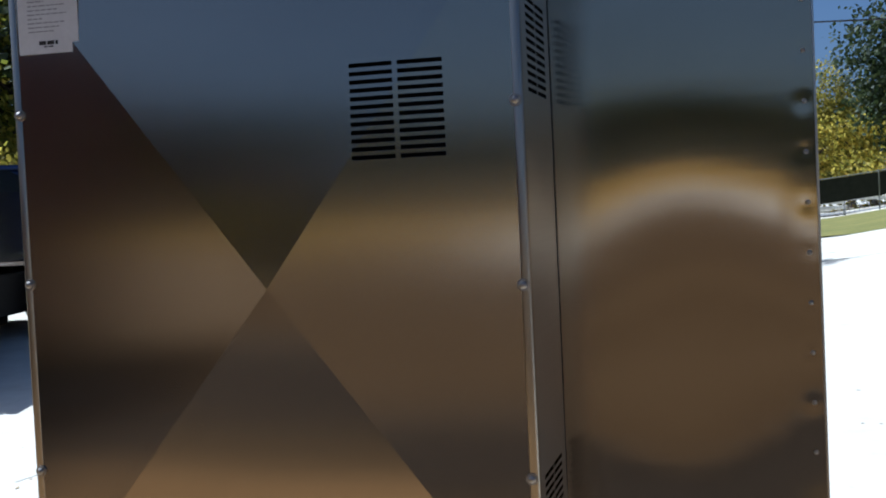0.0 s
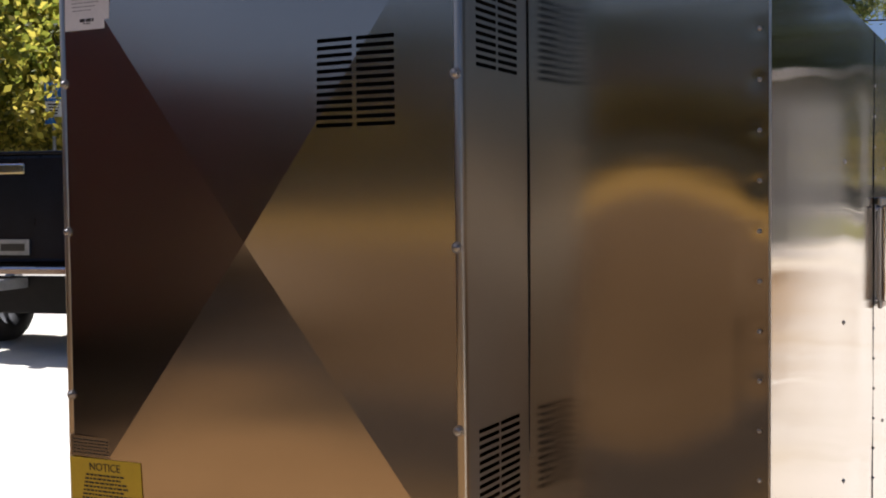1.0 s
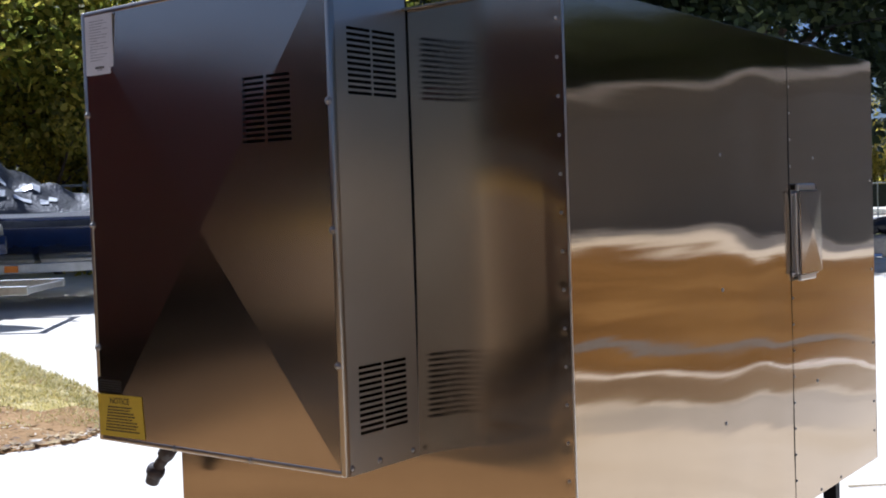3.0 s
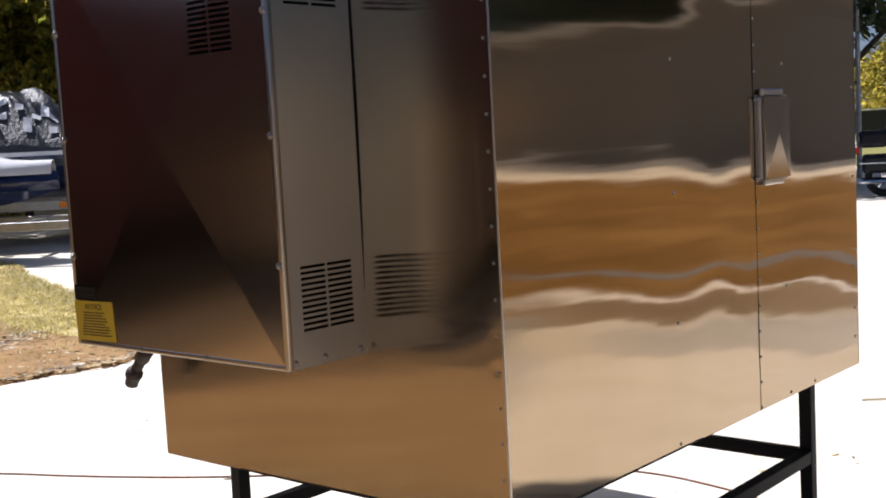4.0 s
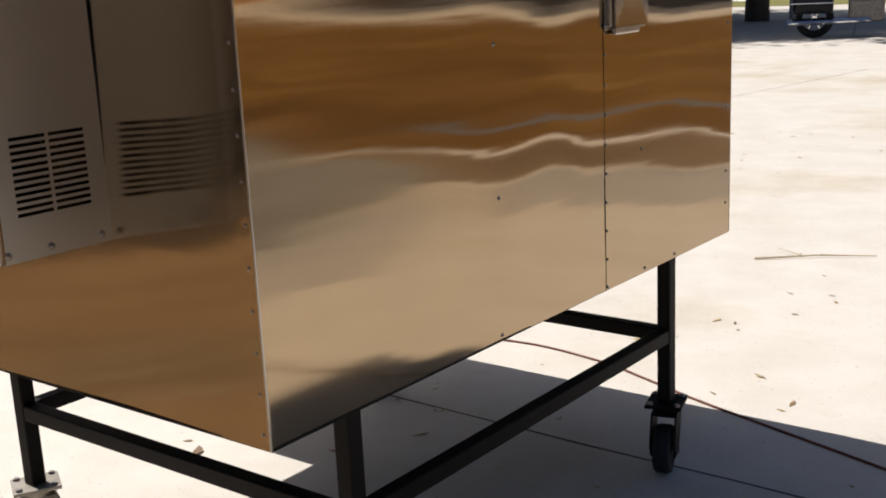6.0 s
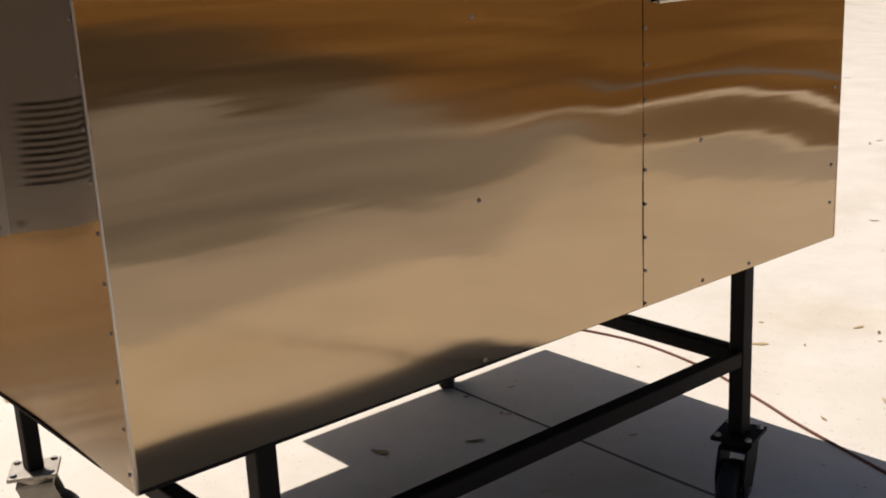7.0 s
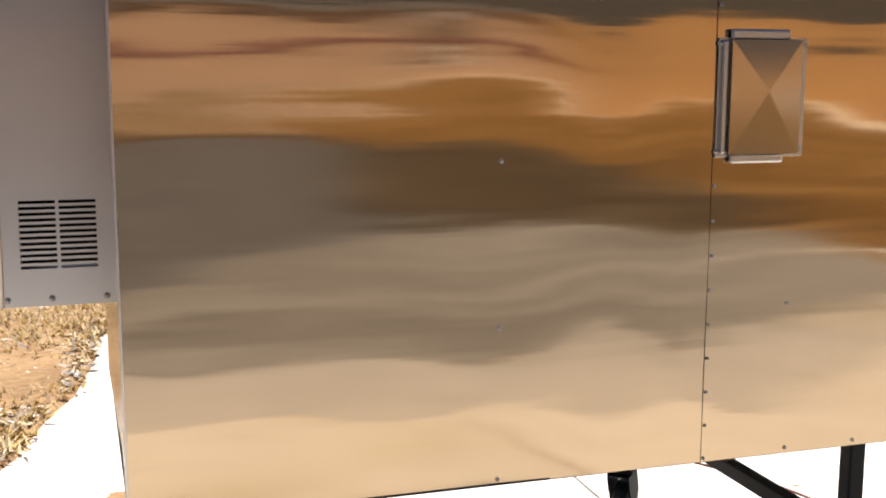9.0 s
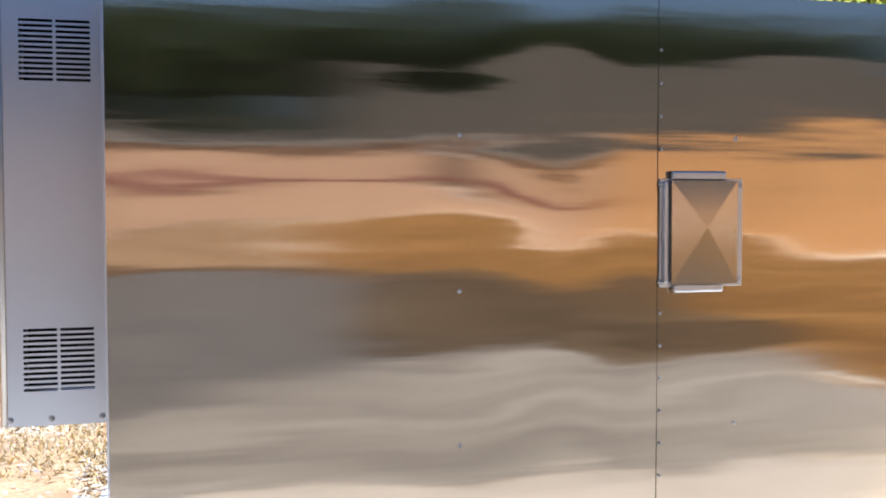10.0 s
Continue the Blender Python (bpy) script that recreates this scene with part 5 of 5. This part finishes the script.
def utility_pole(x, y):
    t = empty("utility_pole", turned(x, y, 0), "weathered wooden utility pole with wires", "utility pole")
    part("pole", tube((0, 0, -0.4), (0, 0, 9.5), 0.16, 0.12, 12), WOOD_POLE, t)
    part("crossarm", box(-0.9, 0.9, -0.06, 0.06, 8.6, 8.74, 0.01), WOOD_POLE, t)
    part("cable_box", box(0.18, 0.55, -0.12, 0.12, 4.2, 5.0, 0.03), GREY_METAL, t)
    for z, dx in ((8.8, -0.8), (8.8, 0.8), (6.3, 0), (5.7, 0)):
        b = bmesh.new()
        for s in (-1, 1):
            last = Vector((0, 0.1 if dx == 0 else dx * 0.3, z))
            for i in range(1, 9):
                u = i / 8
                p = Vector((s * 42 * u, last.y, z - 1.6 * (1 - (1 - u) ** 2) + 1.0 * u))
                tube(last, p, 0.018, None, 4, b, False)
                last = p
        part("wire", b, INK, t)


utility_pole(-4.8, 25.4)


def street_lamp(x, y):
    t = empty("street_lamp", turned(x, y, 0), "grey street lamp with curved arm and round glass head", "street lamp")
    part("pole", tube((0, 0, -0.2), (0, 0, 5.13), 0.07, 0.05, 12), GREY_METAL, t)
    b = bmesh.new()
    last = Vector((0, 0, 5.08))
    for i in range(1, 9):
        a = math.pi * i / 8
        p = Vector((0.26 - 0.26 * math.cos(a), 0, 5.08 + 0.24 * math.sin(a)))
        tube(last, p, 0.03, None, 8, b, False)
        last = p
    part("arm", b, GREY_METAL, t, "", True)
    part("lamp_head", ball((0.52, 0, 4.92), 0.17, (1, 1, 1.15)), LAMP_GLASS, t, "white glass lamp head", True)
    part("lamp_cap", tube((0.52, 0, 5.04), (0.52, 0, 5.16), 0.12, 0.04, 12), GREY_METAL, t)


street_lamp(-8.95, 26.1)


def parking_sign(x, y):
    t = empty("parking_sign", turned(x, y, 46, 1.1), "blue disabled parking sign on a metal post", "sign")
    part("post", tube((0, 0.03, -0.3), (0, 0.03, 3.25), 0.03, None, 8), GREY_METAL, t)
    p = part("blue_panel", box(-0.14, 0.14, -0.006, 0.006, 2.86, 3.16, 0.004), SIGN_BLUE, t)
    b = ball((-0.01, -0.009, 3.10), 0.018, (1, 0.2, 1))
    tube((-0.01, -0.009, 3.08), (0.0, -0.009, 3.0), 0.010, None, 6, b)
    tube((0.0, -0.009, 3.0), (0.05, -0.009, 2.99), 0.010, None, 6, b)
    tube((0.05, -0.009, 2.99), (0.07, -0.009, 2.93), 0.009, None, 6, b)
    last = None
    for i in range(15):
        a = math.pi * (0.75 + 1.25 * i / 14)
        q = Vector((-0.005 + 0.06 * math.cos(a), -0.009, 2.965 + 0.06 * math.sin(a)))
        if last:
            tube(last, q, 0.008, None, 5, b, False)
        last = q
    part("wheelchair_symbol", b, WHITE_GEL, p, "white wheelchair symbol")
    w = part("white_panel", box(-0.13, 0.13, -0.006, 0.006, 2.60, 2.85, 0.004), WHITE_GEL, t)
    b = bmesh.new()
    for i in range(4):
        box(-0.09 + 0.01 * i, 0.09 - 0.01 * i, -0.009, -0.0065, 2.79 - 0.05 * i, 2.815 - 0.05 * i, 0, b)
    part("print_bar", b, INK, w)
    part("fine_panel", box(-0.14, 0.14, -0.006, 0.006, 2.48, 2.58, 0.004), SIGN_BLUE, t)


parking_sign(-15.55, 13.35)


def cargo_trailer(m):
    t = empty("cargo_trailer", m, "long tall dark red enclosed trailer parked on the soil", "trailer")
    part("body", box(-2.4, 0, -8.6, 0, 0.42, 3.5, 0.04), RED_PAINT, t)
    part("chassis", box(-2.3, -0.05, -8.5, -0.03, 0.28, 0.40, 0.01), FRAME_STEEL, t)
    part("corner_post", box(-0.05, 0.02, -0.05, 0.02, 0.40, 3.48, 0.012), RED_PAINT, t)
    wheel(t, -0.16, -1.6, 0.33, 0.33, 0.22)
    wheel(t, -0.16, -0.55, 0.33, 0.33, 0.22)
    part("mud_flap", box(-0.36, -0.02, -0.12, -0.10, 0.05, 0.5), RUBBER, t)
    part("side_door", box(0.002, 0.022, -3.2, -2.3, 0.6, 2.5, 0.008), RED_PAINT, t)


cargo_trailer(turned(-8.1, -0.85, 3))


def long_building():
    """Single-storey building on the open side of the lot, seen only as a reflection."""
    t = empty("long_building", Matrix.Translation((27, 4, rise(27, 4))), "single-storey pinkish stucco building with cedar end and grey roof", "building")
    part("wall", box(0, 8, -20, 9, -0.3, 2.62, 0.02), STUCCO, t)
    part("cedar_wall", box(-0.3, 8, 9.01, 30, -0.3, 2.62, 0.02), CEDAR, t, "orange cedar-clad wing")
    part("trim_band", box(-0.05, -0.004, -20, 9, 1.32, 1.52, 0.01), MAROON, t, "dark maroon painted band")
    part("plinth", box(-0.35, -0.006, -20, 9, -0.3, 0.02, 0.05), MULCH, t, "dark planting strip along the foot")
    part("fascia", box(-0.22, -0.05, -20.6, 30.6, 2.45, 2.62, 0.02), GREY_METAL, t, "grey gutter board")
    for y0, y1, ridge in ((-20.8, 1.68, 3.3), (1.7, 30.8, 4.9)):
        rf = bmesh.new()
        lofted([[(-0.25, y0, 2.64), (8.8, y0, 2.64), (8.8, y1, 2.64), (-0.25, y1, 2.64)], [(-0.25, y0, 2.72), (8.8, y0, 2.72), (8.8, y1, 2.72), (-0.25, y1, 2.72)], [(3.6, y0 + 1.5, ridge), (4.4, y0 + 1.5, ridge), (4.4, y1 - 1.5, ridge), (3.6, y1 - 1.5, ridge)]], bm=rf)
        part("roof", rf, SHINGLE, t, "grey shingle roof")
    for y in (-16, -11, 5.2):
        w = part("window", box(-0.03, 0.05, y - 0.7, y + 0.7, 0.95, 2.15, 0.01), GLOSS_DARK, t)
        part("frame", box(-0.06, -0.031, y - 0.78, y + 0.78, 2.15, 2.25, 0.01), WHITE_GEL, w)
        part("sill", box(-0.10, -0.031, y - 0.8, y + 0.8, 0.86, 0.94, 0.01), WHITE_GEL, w)
    part("door", box(-0.04, 0.03, -6.5, -5.55, -0.05, 2.05, 0.01), GLOSS_DARK, t)


long_building()


def metal_shed():
    """Grey shed behind the straw, seen only as a reflection."""
    t = empty("metal_shed", Matrix.Translation((14.3, 26, rise(14.3, 26))), "tall grey metal shed with white roof edge", "shed")
    part("wall", box(-9.5, 9.5, 0, 6, -0.3, 3.75, 0.02), SHED_GREY, t)
    part("roof_edge", box(-9.7, 9.7, -0.25, -0.01, 3.76, 3.98, 0.02), WHITE_GEL, t, "white metal roof edge")
    part("roof", box(-9.7, 9.7, 0.0, 6.2, 3.76, 3.96, 0.02), SHINGLE, t)
    for x in (-6, 0.5, 6.5):
        part("roller_door", box(x - 1.5, x + 1.5, -0.05, -0.005, -0.2, 3.2, 0.01), GREY_METAL, t)


metal_shed()
